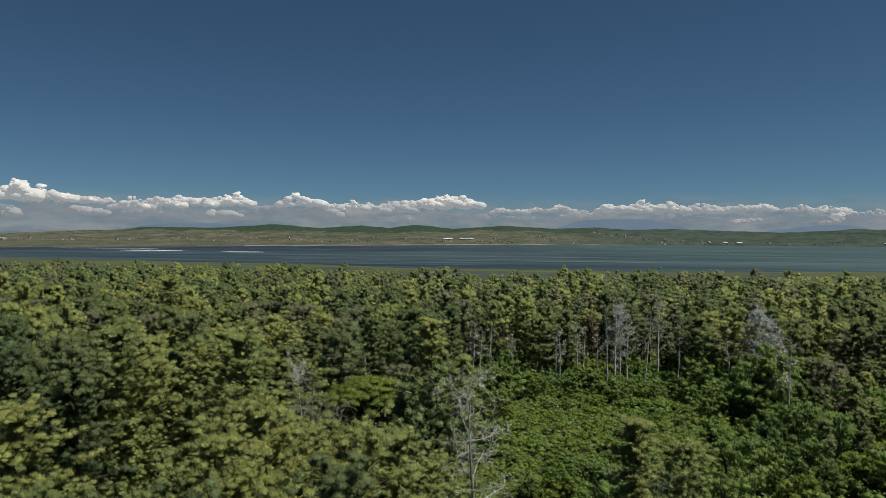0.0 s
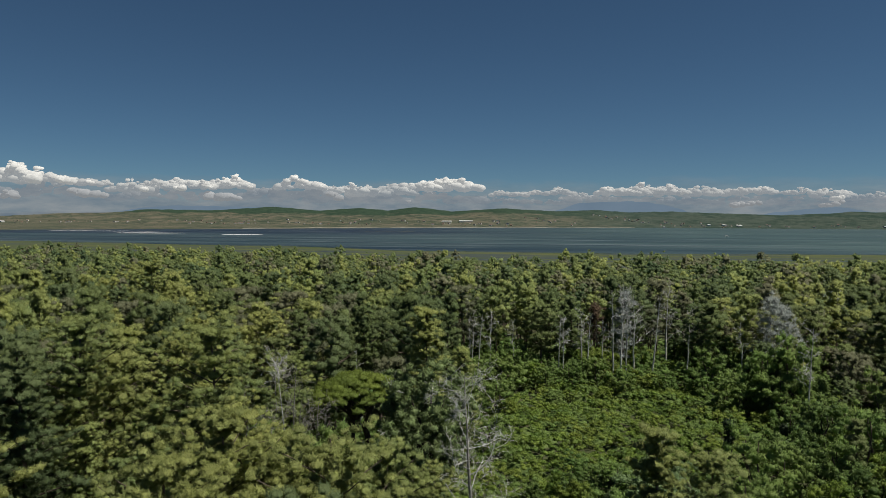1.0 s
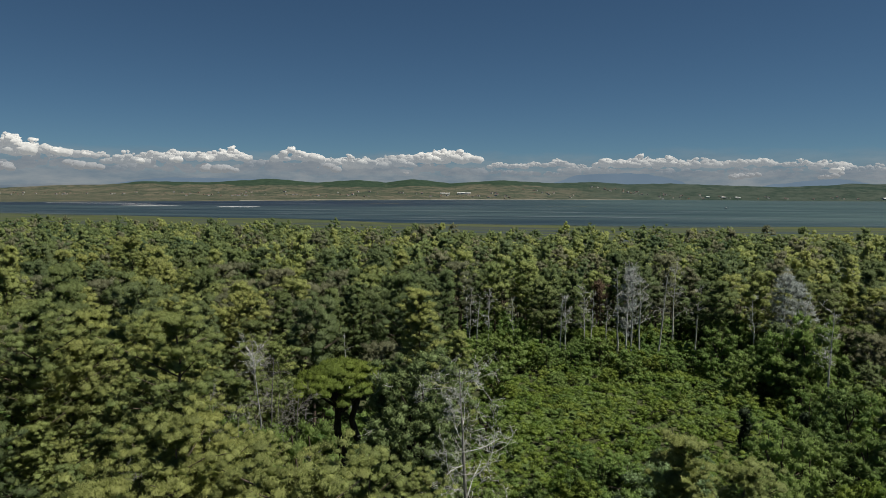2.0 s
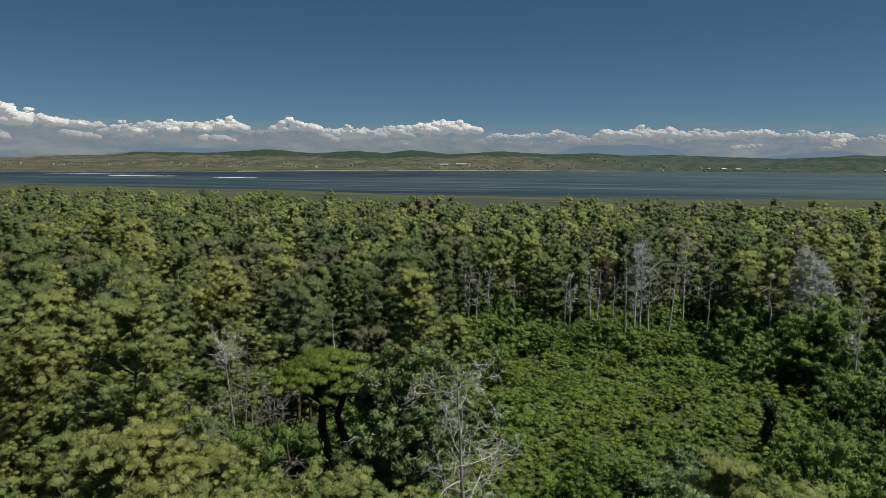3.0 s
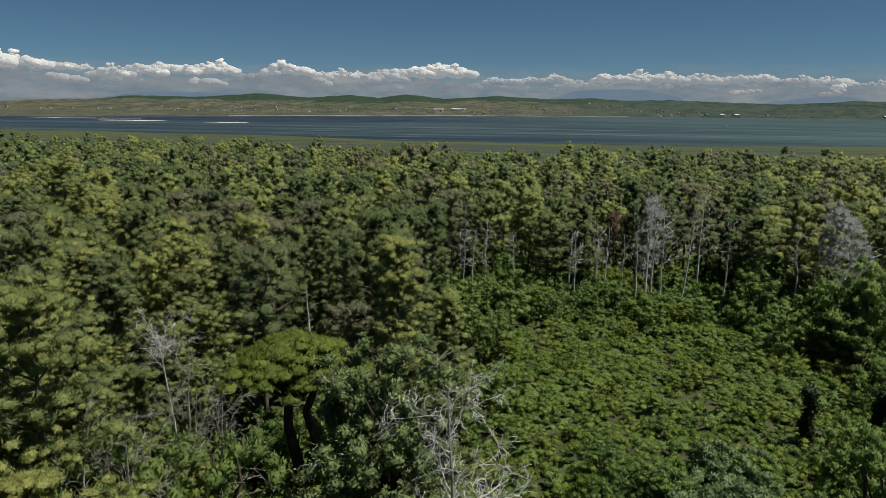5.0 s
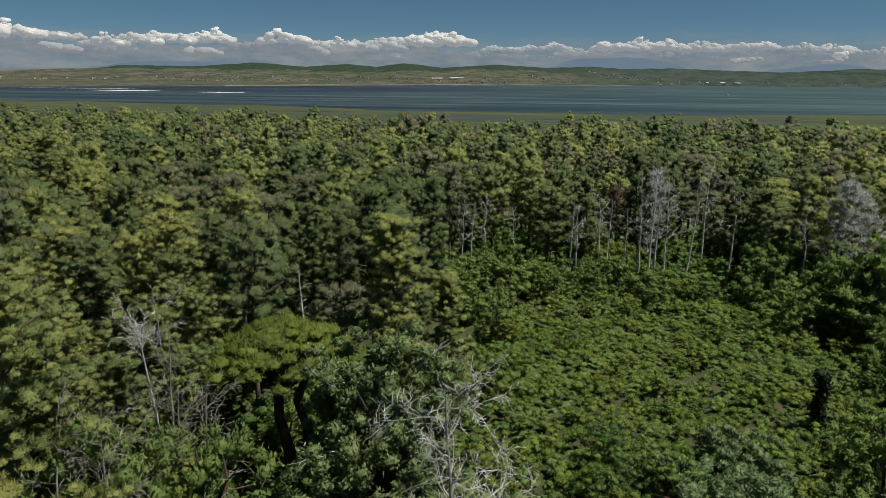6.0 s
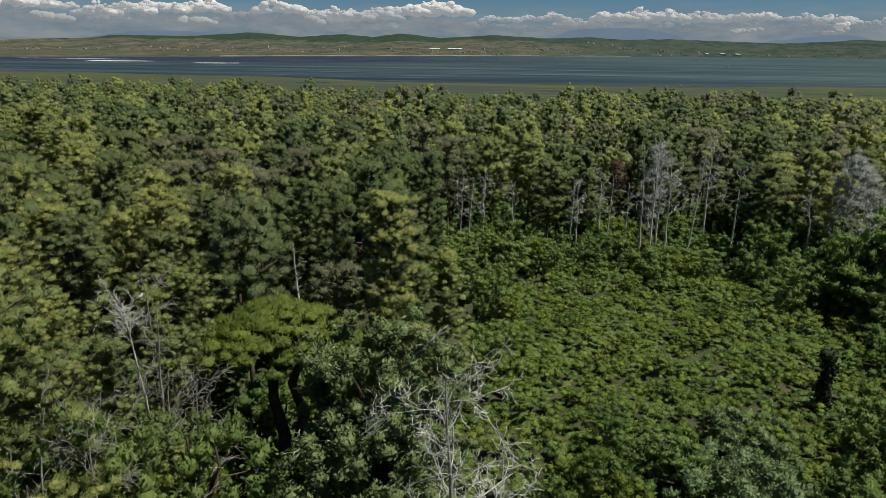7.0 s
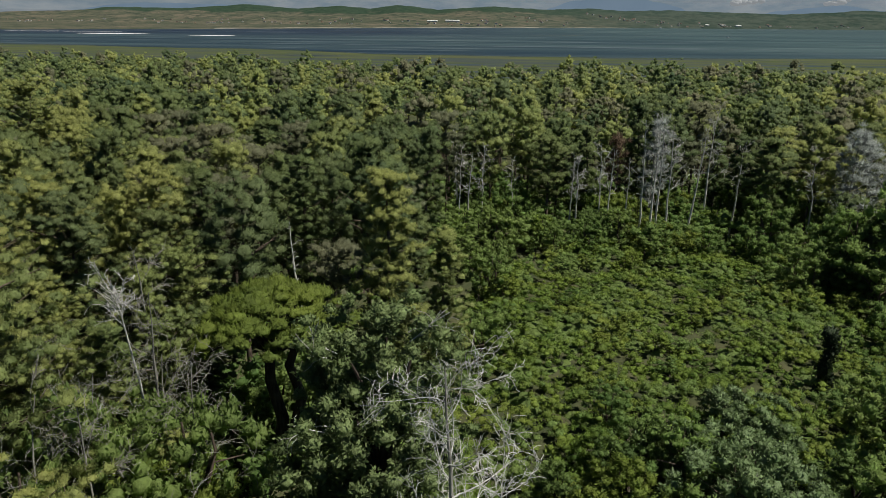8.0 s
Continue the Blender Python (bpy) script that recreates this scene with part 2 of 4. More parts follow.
def tube(points, radii, sides=6):
    """A tapered tube along points."""
    p = np.asarray(points, float)
    r = np.asarray(radii, float)
    along = unit(np.gradient(p, axis=0))
    ref = np.where(np.abs(along[:, 2:3]) > 0.8, np.array([[1.0, 0, 0]]), np.array([[0, 0, 1.0]]))
    a = unit(np.cross(along, ref))
    b = np.cross(along, a)
    ang = np.linspace(0, 2 * np.pi, sides, endpoint=False)
    ring = p[:, None] + r[:, None, None] * (a[:, None] * np.cos(ang)[None, :, None] + b[:, None] * np.sin(ang)[None, :, None])
    n = len(p)
    i, j = np.meshgrid(np.arange(n - 1), np.arange(sides), indexing="ij")
    k = (j + 1) % sides
    q = np.stack([i * sides + j, i * sides + k, (i + 1) * sides + k, (i + 1) * sides + j], -1).reshape(-1, 4)
    return ring.reshape(-1, 3), np.concatenate([q[:, [0, 1, 2]], q[:, [0, 2, 3]]])


GOLD = (1 + 5 ** 0.5) / 2
ICO_V = unit(np.array([(-1, GOLD, 0), (1, GOLD, 0), (-1, -GOLD, 0), (1, -GOLD, 0), (0, -1, GOLD), (0, 1, GOLD), (0, -1, -GOLD), (0, 1, -GOLD),
                       (GOLD, 0, -1), (GOLD, 0, 1), (-GOLD, 0, -1), (-GOLD, 0, 1)], float))

def hull_faces(v):
    """Faces of the regular twenty-sided solid, turned outward."""
    edge = min(np.linalg.norm(v[0] - p) for p in v[1:]) * 1.05
    near = lambda a, b: np.linalg.norm(v[a] - v[b]) < edge
    f = []
    for a in range(12):
        for b in range(a + 1, 12):
            for c in range(b + 1, 12):
                if near(a, b) and near(b, c) and near(a, c):
                    out = np.dot(np.cross(v[b] - v[a], v[c] - v[a]), v[a] + v[b] + v[c]) > 0
                    f.append((a, b, c) if out else (a, c, b))
    return np.array(f)


ICO_F = hull_faces(ICO_V)


def finer(v, f):
    """Each face in four, the new corners drawn out to the unit ball."""
    pts, index, out = [tuple(p) for p in v], {}, []

    def middle(a, b):
        key = (min(a, b), max(a, b))
        if key not in index:
            index[key] = len(pts)
            pts.append(tuple(unit(np.array(pts[a]) + np.array(pts[b]))))
        return index[key]

    for a, b, c in f:
        d, e, g = middle(a, b), middle(b, c), middle(c, a)
        out += [(a, d, g), (d, b, e), (g, e, c), (d, e, g)]
    return np.array(pts), np.array(out)


BALLS = [(ICO_V, ICO_F)]
BALLS.append(finer(*BALLS[0]))
BALLS.append(finer(*BALLS[1]))


def turned(v, nrm, per):
    """Faces of blades with per corners each, wound to face along the normals."""
    q = v.reshape(-1, per, 3)
    g = np.cross(q[:, 1] - q[:, 0], q[:, 2] - q[:, 0])
    back = np.sum(g * nrm, -1) < 0
    q[back] = q[back][:, ::-1]
    return q.reshape(-1, 3)


def puffs(rng, centres, radii, count, size, slim=0.2, flat=0.75, level=1, lift=0.5, loose=0.5, broad=False, under=0.6, heart=0.6, facing=None, face=0.45):
    """Billows of foliage: a lumpy close heart, and blades (needle tufts, or diamond leaves) that stand out of its upper side."""
    tv, tf = BALLS[level]
    c, r = np.asarray(centres, float), np.asarray(radii, float)
    m, k = len(c), len(tv)
    spin = rng.uniform(0, 6.28, m)
    cs, sn = np.cos(spin)[:, None], np.sin(spin)[:, None]
    t = np.stack([tv[None, :, 0] * cs - tv[None, :, 1] * sn, tv[None, :, 0] * sn + tv[None, :, 1] * cs, np.broadcast_to(tv[None, :, 2], (m, k))], -1)
    wob = np.full((m, k), heart)
    for freq, amp in ((2.0, 0.15), (3.8, 0.12), (6.5, 0.08))[: level + 1]:
        w = unit(rng.normal(size=(m, 1, 3))) * freq
        wob = wob + amp * np.sin(np.sum(t * w, -1) + rng.uniform(0, 6.28, (m, 1)))
    shape = t * wob[..., None]
    shape[..., 2] *= np.where(shape[..., 2] < 0, under, 1.0) * flat
    p = c[:, None] + shape * r[:, None, None]
    g = np.cross(p[:, tf[:, 1]] - p[:, tf[:, 0]], p[:, tf[:, 2]] - p[:, tf[:, 0]])
    nrm = np.zeros_like(p)
    for i in range(3):
        np.add.at(nrm, (slice(None), tf[:, i]), g)
    nrm = unit(nrm)
    if facing is not None:
        nrm = unit(nrm + face * facing[:, None])
    hearts = p.reshape(-1, 3), (np.arange(m)[:, None, None] * k + tf[None]).reshape(-1, 3), nrm.reshape(-1, 3)
    top = tf[tv[tf].mean(1)[:, 2] > -0.4]
    pick = top[rng.integers(0, len(top), (m, count))]
    bary = rng.dirichlet((1, 1, 1), (m, count))[..., None]
    row = np.arange(m)[:, None, None]
    foot = np.sum(p[row, pick] * bary, 2)
    foot = (c[:, None] + (foot - c[:, None]) * rng.uniform(0.85, 1.0 / heart * 0.95, (m, count, 1))).reshape(-1, 3)
    out = unit(np.sum(nrm[row, pick] * bary, 2)).reshape(-1, 3)
    n = len(foot)
    way = unit(0.6 * out + loose * rng.normal(size=(n, 3)) + np.array([0, 0, lift]))
    side = unit(np.cross(way, rng.normal(size=(n, 3)) + 0.5 * out))
    length = size * rng.uniform(0.6, 1.4, (n, 1))
    w = length * slim * 0.5
    soft = unit(out + 0.3 * rng.normal(size=(n, 3)) + np.array([0, 0, 0.15]))
    if broad:
        v = np.stack([foot - way * length * 0.2, foot + side * w + way * length * 0.3, foot + way * length * 0.8, foot - side * w + way * length * 0.3], 1).reshape(-1, 3)
        q = np.arange(n)[:, None] * 4
        f = np.concatenate([q + [[0, 1, 2]], q + [[0, 2, 3]]])
    else:
        v = np.stack([foot - side * w - way * length * 0.2, foot + side * w - way * length * 0.2, foot + way * length * 0.8], 1).reshape(-1, 3)
        f = np.arange(3 * n).reshape(-1, 3)
    per = 4 if broad else 3
    return joined([hearts, (turned(v, soft, per), f, np.repeat(soft, per, axis=0))])


def placed(soup, x, y, z, scale, turn, tall=1.0):
    c, s = math.cos(turn), math.sin(turn)
    spin = np.array([[c, -s, 0], [s, c, 0], [0, 0, 1.0]])
    v = soup[0] @ (spin * scale).T * np.array([1, 1, tall]) + np.array([x, y, z])
    return (v, soup[1], soup[2] @ spin.T) if len(soup) > 2 else (v, soup[1])


# ---------------------------------------------------------------- plants
def pine_plan(rng, height, radius, bare, dome, step, per_level, pad, tuft, fill=0.0, wide=0.7):
    """Trunk line, limbs, the puffs of needles at their ends, and which way each faces out of the crown."""
    lean = rng.normal(size=2) * 0.02 * height
    hs = np.linspace(0, 1, 7)
    trunk = np.stack([lean[0] * hs ** 2 + 0.12 * rng.normal(size=7) * hs, lean[1] * hs ** 2 + 0.12 * rng.normal(size=7) * hs, hs * height * 0.97], 1)
    limbs, centres, radii, inner, slopes = [], [], [], [], []
    z, a = bare * height, rng.uniform(0, 6.28)
    size = tuft * (0.7 + 0.1 * radius)
    p1, p2, p3 = rng.uniform(0, 6.28, 3)
    while z < height * 0.97:
        u = (z - bare * height) / (height * (1 - bare))
        prof = (1 - u ** 2.6) ** 0.62 if dome else (0.12 + 0.88 * (1 - u) ** 0.75)
        prof *= min(1.0, 0.55 + 2.2 * u)
        foot = np.array([np.interp(z, trunk[:, 2], trunk[:, 0]), np.interp(z, trunk[:, 2], trunk[:, 1]), z])
        if fill:
            centres.append(foot + np.array([0, 0, 0.25 * step]))
            radii.append(max(radius * prof * fill, 0.4))
            inner.append(len(centres) - 1)
            slopes.append((0, 0, 0))
        for _ in range(per_level):
            a += 2.4 + rng.normal() * 0.4
            if rng.random() < 0.1:
                continue
            lobe = 1 + 0.22 * math.sin(2 * a + p1 + 0.5 * z) + 0.16 * math.sin(3 * a + p2 - 0.9 * z) + 0.10 * math.sin(2.2 * z + p3)
            reach = radius * prof * lobe * rng.uniform(0.75, 1.1)
            rise = rng.uniform(0.05, 0.4) + 0.4 * u
            out = np.array([math.cos(a), math.sin(a), 0])
            across = np.array([-out[1], out[0], 0])
            end = foot + out * reach + np.array([0, 0, rise * reach + rng.normal() * 0.2 * step])
            limbs.append((foot - np.array([0, 0, 0.3]), end))
            big = size * rng.uniform(0.75, 1.25)
            for k in range(pad):
                along = 1.0 - k * rng.uniform(0.6, 1.0) * big * 1.2 / max(reach, big)
                c = foot + (end - foot) * max(along, 0.1) + across * rng.normal() * wide * big * (k > 0) + np.array([0, 0, rng.normal() * 0.3 * big])
                centres.append(c)
                radii.append(big * rng.uniform(0.75, 1.15))
                slopes.append(0.5 * (c - end) / big)
        z += step * rng.uniform(0.7, 1.3)
    for k in range(9):
        off = 0.12 + 0.11 * k * (1.5 if dome else 1.0)
        centres.append(trunk[-1] + rng.normal(size=3) * np.array([off, off, 0.1]) - np.array([0, 0, 0.1 + 0.17 * k]))
        radii.append(size * (0.55 + 0.05 * k))
        slopes.append((0, 0, 0.3))
    c = np.array(centres)
    mid = height * (bare + 1) * 0.5
    facing = unit(np.stack([c[:, 0] / radius, c[:, 1] / radius, (c[:, 2] - mid) / (height - mid) * 0.8], 1))
    facing = unit(0.7 * facing + np.clip(np.array(slopes), -0.7, 0.7) + np.array([0, 0, 0.45]))
    if inner:
        facing[inner] = (0, 0, 0.15)
    return trunk, limbs, c, np.array(radii), facing


def make_pine(seed, height, radius, bare, dome, material, detail, label, sparse=False, bark=None):
    """One pine with its trunk, boughs and crown of needle tufts."""
    rng = np.random.default_rng(seed)
    step, per, count, size, slim, pad, tuft = {"near": (1.0, 6, 100, 0.15, 0.28, 9, 0.40), "mid": (1.0, 6, 96, 0.20, 0.34, 2, 0.70)}[detail]
    trunk, limbs, c, r, facing = pine_plan(rng, height, radius, bare, dome, step, per, pad, tuft, 0.0 if sparse else (0.3 if detail == "near" else 0.42), 1.5 if detail == "near" else 0.7)
    root = thing("pine_tree", label, "tree", "pines of the wood")
    rad = 0.011 * height * (1.05 - np.linspace(0, 1, 7)) + 0.03
    tubes = [tube(trunk, rad, 7)]
    for foot, end in limbs[:: 2][: 24 if detail == "near" else 14]:
        mid = (foot + end) * 0.5 + np.array([0, 0, 0.12]) * rng.normal()
        tubes.append(tube([foot, mid, end], [0.05, 0.035, 0.012], 4))
    part_of("trunk", joined(tubes), bark or BARK, root, smooth=True)
    if sparse:
        crown = puffs(rng, c, r * 0.8, 60, 0.6, 0.07, 0.8, 0, 0.5, 0.5, heart=0.25)
    else:
        crown = puffs(rng, c, r, count, size, slim, 0.75 if detail == "near" else 0.9, 0, 0.7, 0.8, under=0.9, heart=0.52, facing=facing, face=1.0)
    part_of("crown", crown, material, root)
    return root


def pine_soups(seed, height, radius, bare, dome, detail):
    """Crown and trunk of a distant pine as bare arrays."""
    rng = np.random.default_rng(seed)
    step, per, count, size, slim, pad, tuft = {"mid": (1.15, 6, 28, 0.30, 0.45, 1, 0.92), "far": (1.25, 5, 16, 0.36, 0.55, 1, 0.9), "remote": (1.7, 4, 10, 0.44, 0.66, 1, 1.05)}[detail]
    trunk, limbs, c, r, facing = pine_plan(rng, height, radius, bare, dome, step, per, pad, tuft, 0.5)
    crown = puffs(rng, c, r, count, size, slim, 0.9, 0, 0.7, 0.7, under=0.9, heart=0.56, facing=facing, face=0.8)
    return crown, tube(trunk, 0.011 * height * (1.05 - np.linspace(0, 1, 7)) + 0.03, 5)


def branching(rng, start, way, length, radius, depth, out, bend=0.25, split=3, sides=5, lift=0.0, least=0.009):
    """Bare branches, each a bent tapered tube that forks on its way."""
    n = 6
    pts, w = [np.array(start, float)], np.array(way, float)
    sway = rng.normal(size=3) * bend
    for _ in range(n - 1):
        w = unit(w + sway * 0.5 + bend * rng.normal(size=3) * 0.5 + np.array([0, 0, lift]))
        pts.append(pts[-1] + w * length / (n - 1))
    out.append(tube(pts, np.maximum(np.linspace(radius, radius * 0.4, n), least), sides))
    if depth > 0:
        for i in range(split):
            k = int(rng.integers(1, n))
            side = unit(pts[k] - pts[k - 1]) + rng.normal(size=3) * 0.55
            branching(rng, pts[k], unit(side), length * rng.uniform(0.4, 0.7), radius * 0.45, depth - 1, out, bend * 1.2, split, max(3, sides - 1), lift * 0.5, least)
    return pts


def make_dead_tree(seed, height, spread, label, depth=2, boughs=14, material=None, thick=0.014, lowest=0.35, rise=0.35, name="dead_tree", lift=0.05, kinds="standing dead trees",
                   bend=0.22, least=0.009, split=4, stem=None):
    rng = np.random.default_rng(seed)
    root = thing(name, label, "dead tree", kinds)
    hs = np.linspace(0, 1, 9)
    bendy = rng.normal(size=2) * 0.03 * height
    line = np.stack([bendy[0] * hs ** 2 + 0.1 * rng.normal(size=9) * hs, bendy[1] * hs ** 2 + 0.1 * rng.normal(size=9) * hs, hs * height], 1)
    part_of("trunk", tube(line, thick * height * (1.02 - hs) + 0.015, 7), stem or material or DEADWOOD, root, smooth=True)
    a = rng.uniform(0, 6.28)
    for i in range(boughs):
        h = lowest + (0.97 - lowest) * (i + rng.uniform(0, 0.8)) / boughs
        foot = [np.interp(h, hs, line[:, 0]), np.interp(h, hs, line[:, 1]), h * height]
        a += 2.4 + rng.normal() * 0.3
        out = []
        reach = spread * (1.2 - 0.65 * h) * rng.uniform(0.65, 1.2)
        branching(rng, foot, unit(np.array([math.cos(a), math.sin(a), rise + 0.4 * h])), reach, thick * height * 0.30 * (1.2 - h), depth, out, bend, split, 5, lift, least)
        part_of("bough", joined(out), material or DEADWOOD, root)
    return root


def make_broad_tree(seed, height, radius, material, label, count=70, size=0.24, clumps=120, bare=0.12, name="broadleaf_tree", category="tree",
                    group="", bark=None, twigs=False, top_flat=0.9, stems=1):
    """A leafy tree or bush: a forked trunk and a lumpy crown of single leaves."""
    rng = np.random.default_rng(seed)
    root = thing(name, label, category, group)
    mid = height * (bare + 1) / 2
    half = height * (1 - bare) / 2
    lobes = unit(rng.normal(size=(11 if clumps < 300 else 22, 3)) + np.array([0, 0, 0.25 if clumps < 300 else 0.0])) * np.array([radius, radius, half]) * 0.62
    k = rng.integers(0, len(lobes), clumps)
    off = unit(rng.normal(size=(clumps, 3)))
    c = lobes[k] + off * np.array([radius, radius, half * top_flat]) * rng.uniform(0.3, 0.52, (clumps, 1)) + np.array([0, 0, mid])
    c[:, 2] = np.clip(c[:, 2], 0.35, height)
    r = rng.uniform(0.10, 0.19, clumps) * (radius + half) * 0.62 * (120 / max(clumps, 120)) ** 0.4
    for i in range(stems):
        turn = i * 2.1
        foot = np.array([0.35 * (stems > 1) * math.cos(turn), 0.35 * (stems > 1) * math.sin(turn), 0])
        head_ = np.array([0.18 * radius * math.cos(turn + 1), 0.18 * radius * math.sin(turn + 1), height * 0.82])
        pts = [foot + (head_ - foot) * t + rng.normal(size=3) * 0.12 * (0 < t < 1) for t in np.linspace(0, 1, 6)]
        part_of("trunk", tube(pts, 0.018 * height * (1.1 - np.linspace(0, 1, 6)) + 0.02, 7), bark or BARK, root, smooth=True)
        for lobe in lobes[i::stems][:6 if stems == 1 else 2]:
            end = lobe + np.array([0, 0, mid])
            part_of("limb", tube([pts[2], (pts[3] + end) / 2 + rng.normal(size=3) * 0.2, end], [0.010 * height, 0.007 * height, 0.003 * height], 5), bark or BARK, root)
    if twigs:
        for i in range(10):
            out = []
            a = rng.uniform(0, 6.28)
            branching(rng, [0.4 * radius * math.cos(a), 0.4 * radius * math.sin(a), mid + half * rng.uniform(0.0, 0.7)],
                      unit(np.array([math.cos(a), math.sin(a), 0.7])), radius * 0.5, 0.026, 1, out, 0.4, 3, 5)
            part_of("bare_branch", joined(out), PALE_WOOD, root, "bleached bare branch")
    part_of("crown", puffs(rng, c, r, count, size, 0.46, 0.9, 0, 0.35, 0.8, True, 0.8, 0.5), material, root)
    return root


def put_all(roots, spots, z=GROUND):
    """Stand the built plants on their spots: (x, y, scale, tall, which). Each root itself takes the last of its spots."""
    left = {}
    for x, y, s, tall, which in spots:
        left.setdefault(which % len(roots), []).append((x, y, s, tall))
    for which, root in enumerate(roots):
        mine = left.get(which, [])
        for i, (x, y, s, tall) in enumerate(mine):
            m = pose(x, y, z, 0, 0, (x * 71.3 + y * 37.7) % 360) @ Matrix.Diagonal((s, s, s * tall, 1))
            if i < len(mine) - 1:
                copy_thing(root, m)
            else:
                root.matrix_basis = m
        if not mine:
            for o in (*root.children_recursive, root):
                bpy.data.objects.remove(o)


# ---------------------------------------------------------------- ground, lake, far shore
def sheet(name, outline, z, material, label, category):
    bm = bmesh.new()
    bm.faces.new([bm.verts.new((x, y, z)) for x, y in outline])
    me = bpy.data.meshes.new(name)
    bm.to_mesh(me)
    bm.free()
    me.materials.append(material)
    return tagged(new(name, me), label, category, kind="structure")


sheet("ground", [(-4600, -400), (4600, -400), (4600, 4880), (-4600, 4880)], GROUND, GROUND_MAT,
      "flat forest floor with leaf litter, running out to grassy marsh", "ground")


def curve_between(points, steps, wobble, seed):
    rng = np.random.default_rng(seed)
    xs = np.linspace(points[0][0], points[-1][0], steps)
    ys = np.interp(xs, [p[0] for p in points], [p[1] for p in points])
    n = np.convolve(rng.normal(size=steps + 8), np.ones(9) / 9, "valid")
    return [(float(x), float(y + wobble * k)) for x, y, k in zip(xs, ys, n)]


NEAR_SHORE = [(-2600, 1000), (-1000, 800), (-565, 725), (-422, 707), (-279, 662), (-228, 670), (-160, 632), (-102, 600), (-31, 598), (39, 588), (129, 588), (298, 615), (900, 660), (3000, 760)]
FAR_SHORE = [(3900, 3900), (919, 3900), (300, 3600), (-311, 2878), (-819, 1905), (-1152, 1459), (-2600, 1250)]
lake_line = curve_between(NEAR_SHORE, 160, 22, 4) + [(4300, 900), (4300, 3900)] + FAR_SHORE
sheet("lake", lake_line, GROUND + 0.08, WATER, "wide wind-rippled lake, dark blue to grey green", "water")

for cx, cy, lx, ly, seed in ((-672, 1242, 62, 20, 1), (-468, 1172, 36, 15, 2), (-860, 1420, 120, 10, 3), (-330, 1700, 90, 9, 5), (90, 1500, 60, 4, 6)):
    rng = np.random.default_rng(seed)
    ang = np.linspace(0, 2 * np.pi, 40, endpoint=False)
    rr = 1 + 0.18 * np.convolve(rng.normal(size=44), np.ones(5) / 5, "valid")
    sheet("sandbar", [(cx + lx * r * math.cos(a), cy + 0.32 * lx * r * math.cos(a) * 0.3 + ly * r * math.sin(a)) for a, r in zip(ang, rr)],
          GROUND + 0.16, SAND if seed < 4 else MUD, "long thin pale sandbar just above the lake", "sandbar")

# grass flats along the near shore with strips of standing water
for k, (cx, cy, lx, ly) in enumerate(((-30, 470, 26, 3.5), (10, 440, 34, 3.0), (60, 490, 40, 3.5), (140, 470, 50, 4), (-150, 560, 40, 3), (190, 500, 60, 4), (-8, 408, 20, 2.5))):
    ang = np.linspace(0, 2 * np.pi, 30, endpoint=False)
    rng = np.random.default_rng(k)
    rr = 1 + 0.25 * np.convolve(rng.normal(size=34), np.ones(5) / 5, "valid")
    sheet("marsh_pool", [(cx + lx * r * math.cos(a), cy + ly * r * math.sin(a)) for a, r in zip(ang, rr)], GROUND + 0.05, WATER,
          "narrow strip of standing water in the marsh", "water")

RIDGE = [(-3900, 55), (-3320, 58), (-2932, 71), (-2550, 69), (-2306, 89), (-1881, 84), (-1483, 107), (-1198, 86), (-952, 103), (-778, 87),
         (-623, 110), (-401, 84), (-81, 104), (201, 88), (462, 97), (624, 84), (880, 90), (1132, 82), (1474, 73), (1779, 86), (1839, 95),
         (2043, 91), (2700, 84), (3900, 80)]


def shore_at(ratio):
    return float(np.interp(ratio, [-0.79, -0.43, -0.108, 0.08, 0.217, 0.6], [1459, 1905, 2878, 3500, 3850, 3880]))


def terrain(x, y):
    x42 = x * 4200 / max(y, 1)
    top = float(np.interp(x42, [p[0] for p in RIDGE], [p[1] for p in RIDGE])) - GROUND
    s = shore_at(x / max(y, 1))
    lo = max(s, 3150 if x42 < 0 else s)
    t = min(1.0, max(0.0, (y - lo) / (4200 - lo)))
    rise = 0.06 * min(1, max(0, (y - s) / 300)) + 0.94 * (0.45 * t + 0.55 * t * t * (3 - 2 * t))
    lump = noise.noise(Vector((x * 0.004, y * 0.006, 3.1))) * 9 * t * (1 - t) * 2 + noise.noise(Vector((x * 0.02, y * 0.02, 0))) * 3.5 * t
    back = 1.0 - 0.25 * max(0.0, (y - 4200) / 500)
    return GROUND + 0.12 + top * rise * back + lump


def make_hills():
    ratios = np.linspace(-0.95, 0.85, 420)
    rows = np.linspace(0, 1, 34)
    v = []
    for r in ratios:
        s = shore_at(r)
        for t in rows:
            y = s + (4480 - s) * t
            v.append((r * y, y, terrain(r * y, y) if t > 0 else GROUND - 0.3))
    n = len(rows)
    i, j = np.meshgrid(np.arange(len(ratios) - 1), np.arange(n - 1), indexing="ij")
    q = np.stack([i * n + j, (i + 1) * n + j, (i + 1) * n + j + 1, i * n + j + 1], -1).reshape(-1, 4)
    tri = np.concatenate([q[:, [0, 1, 2]], q[:, [0, 2, 3]]])
    ob = new("hills", mesh_of("hills", v, tri, HILL, True))
    tagged(ob, "low hills with dry fields and dark wooded ridges", "hills", kind="structure")


make_hills()


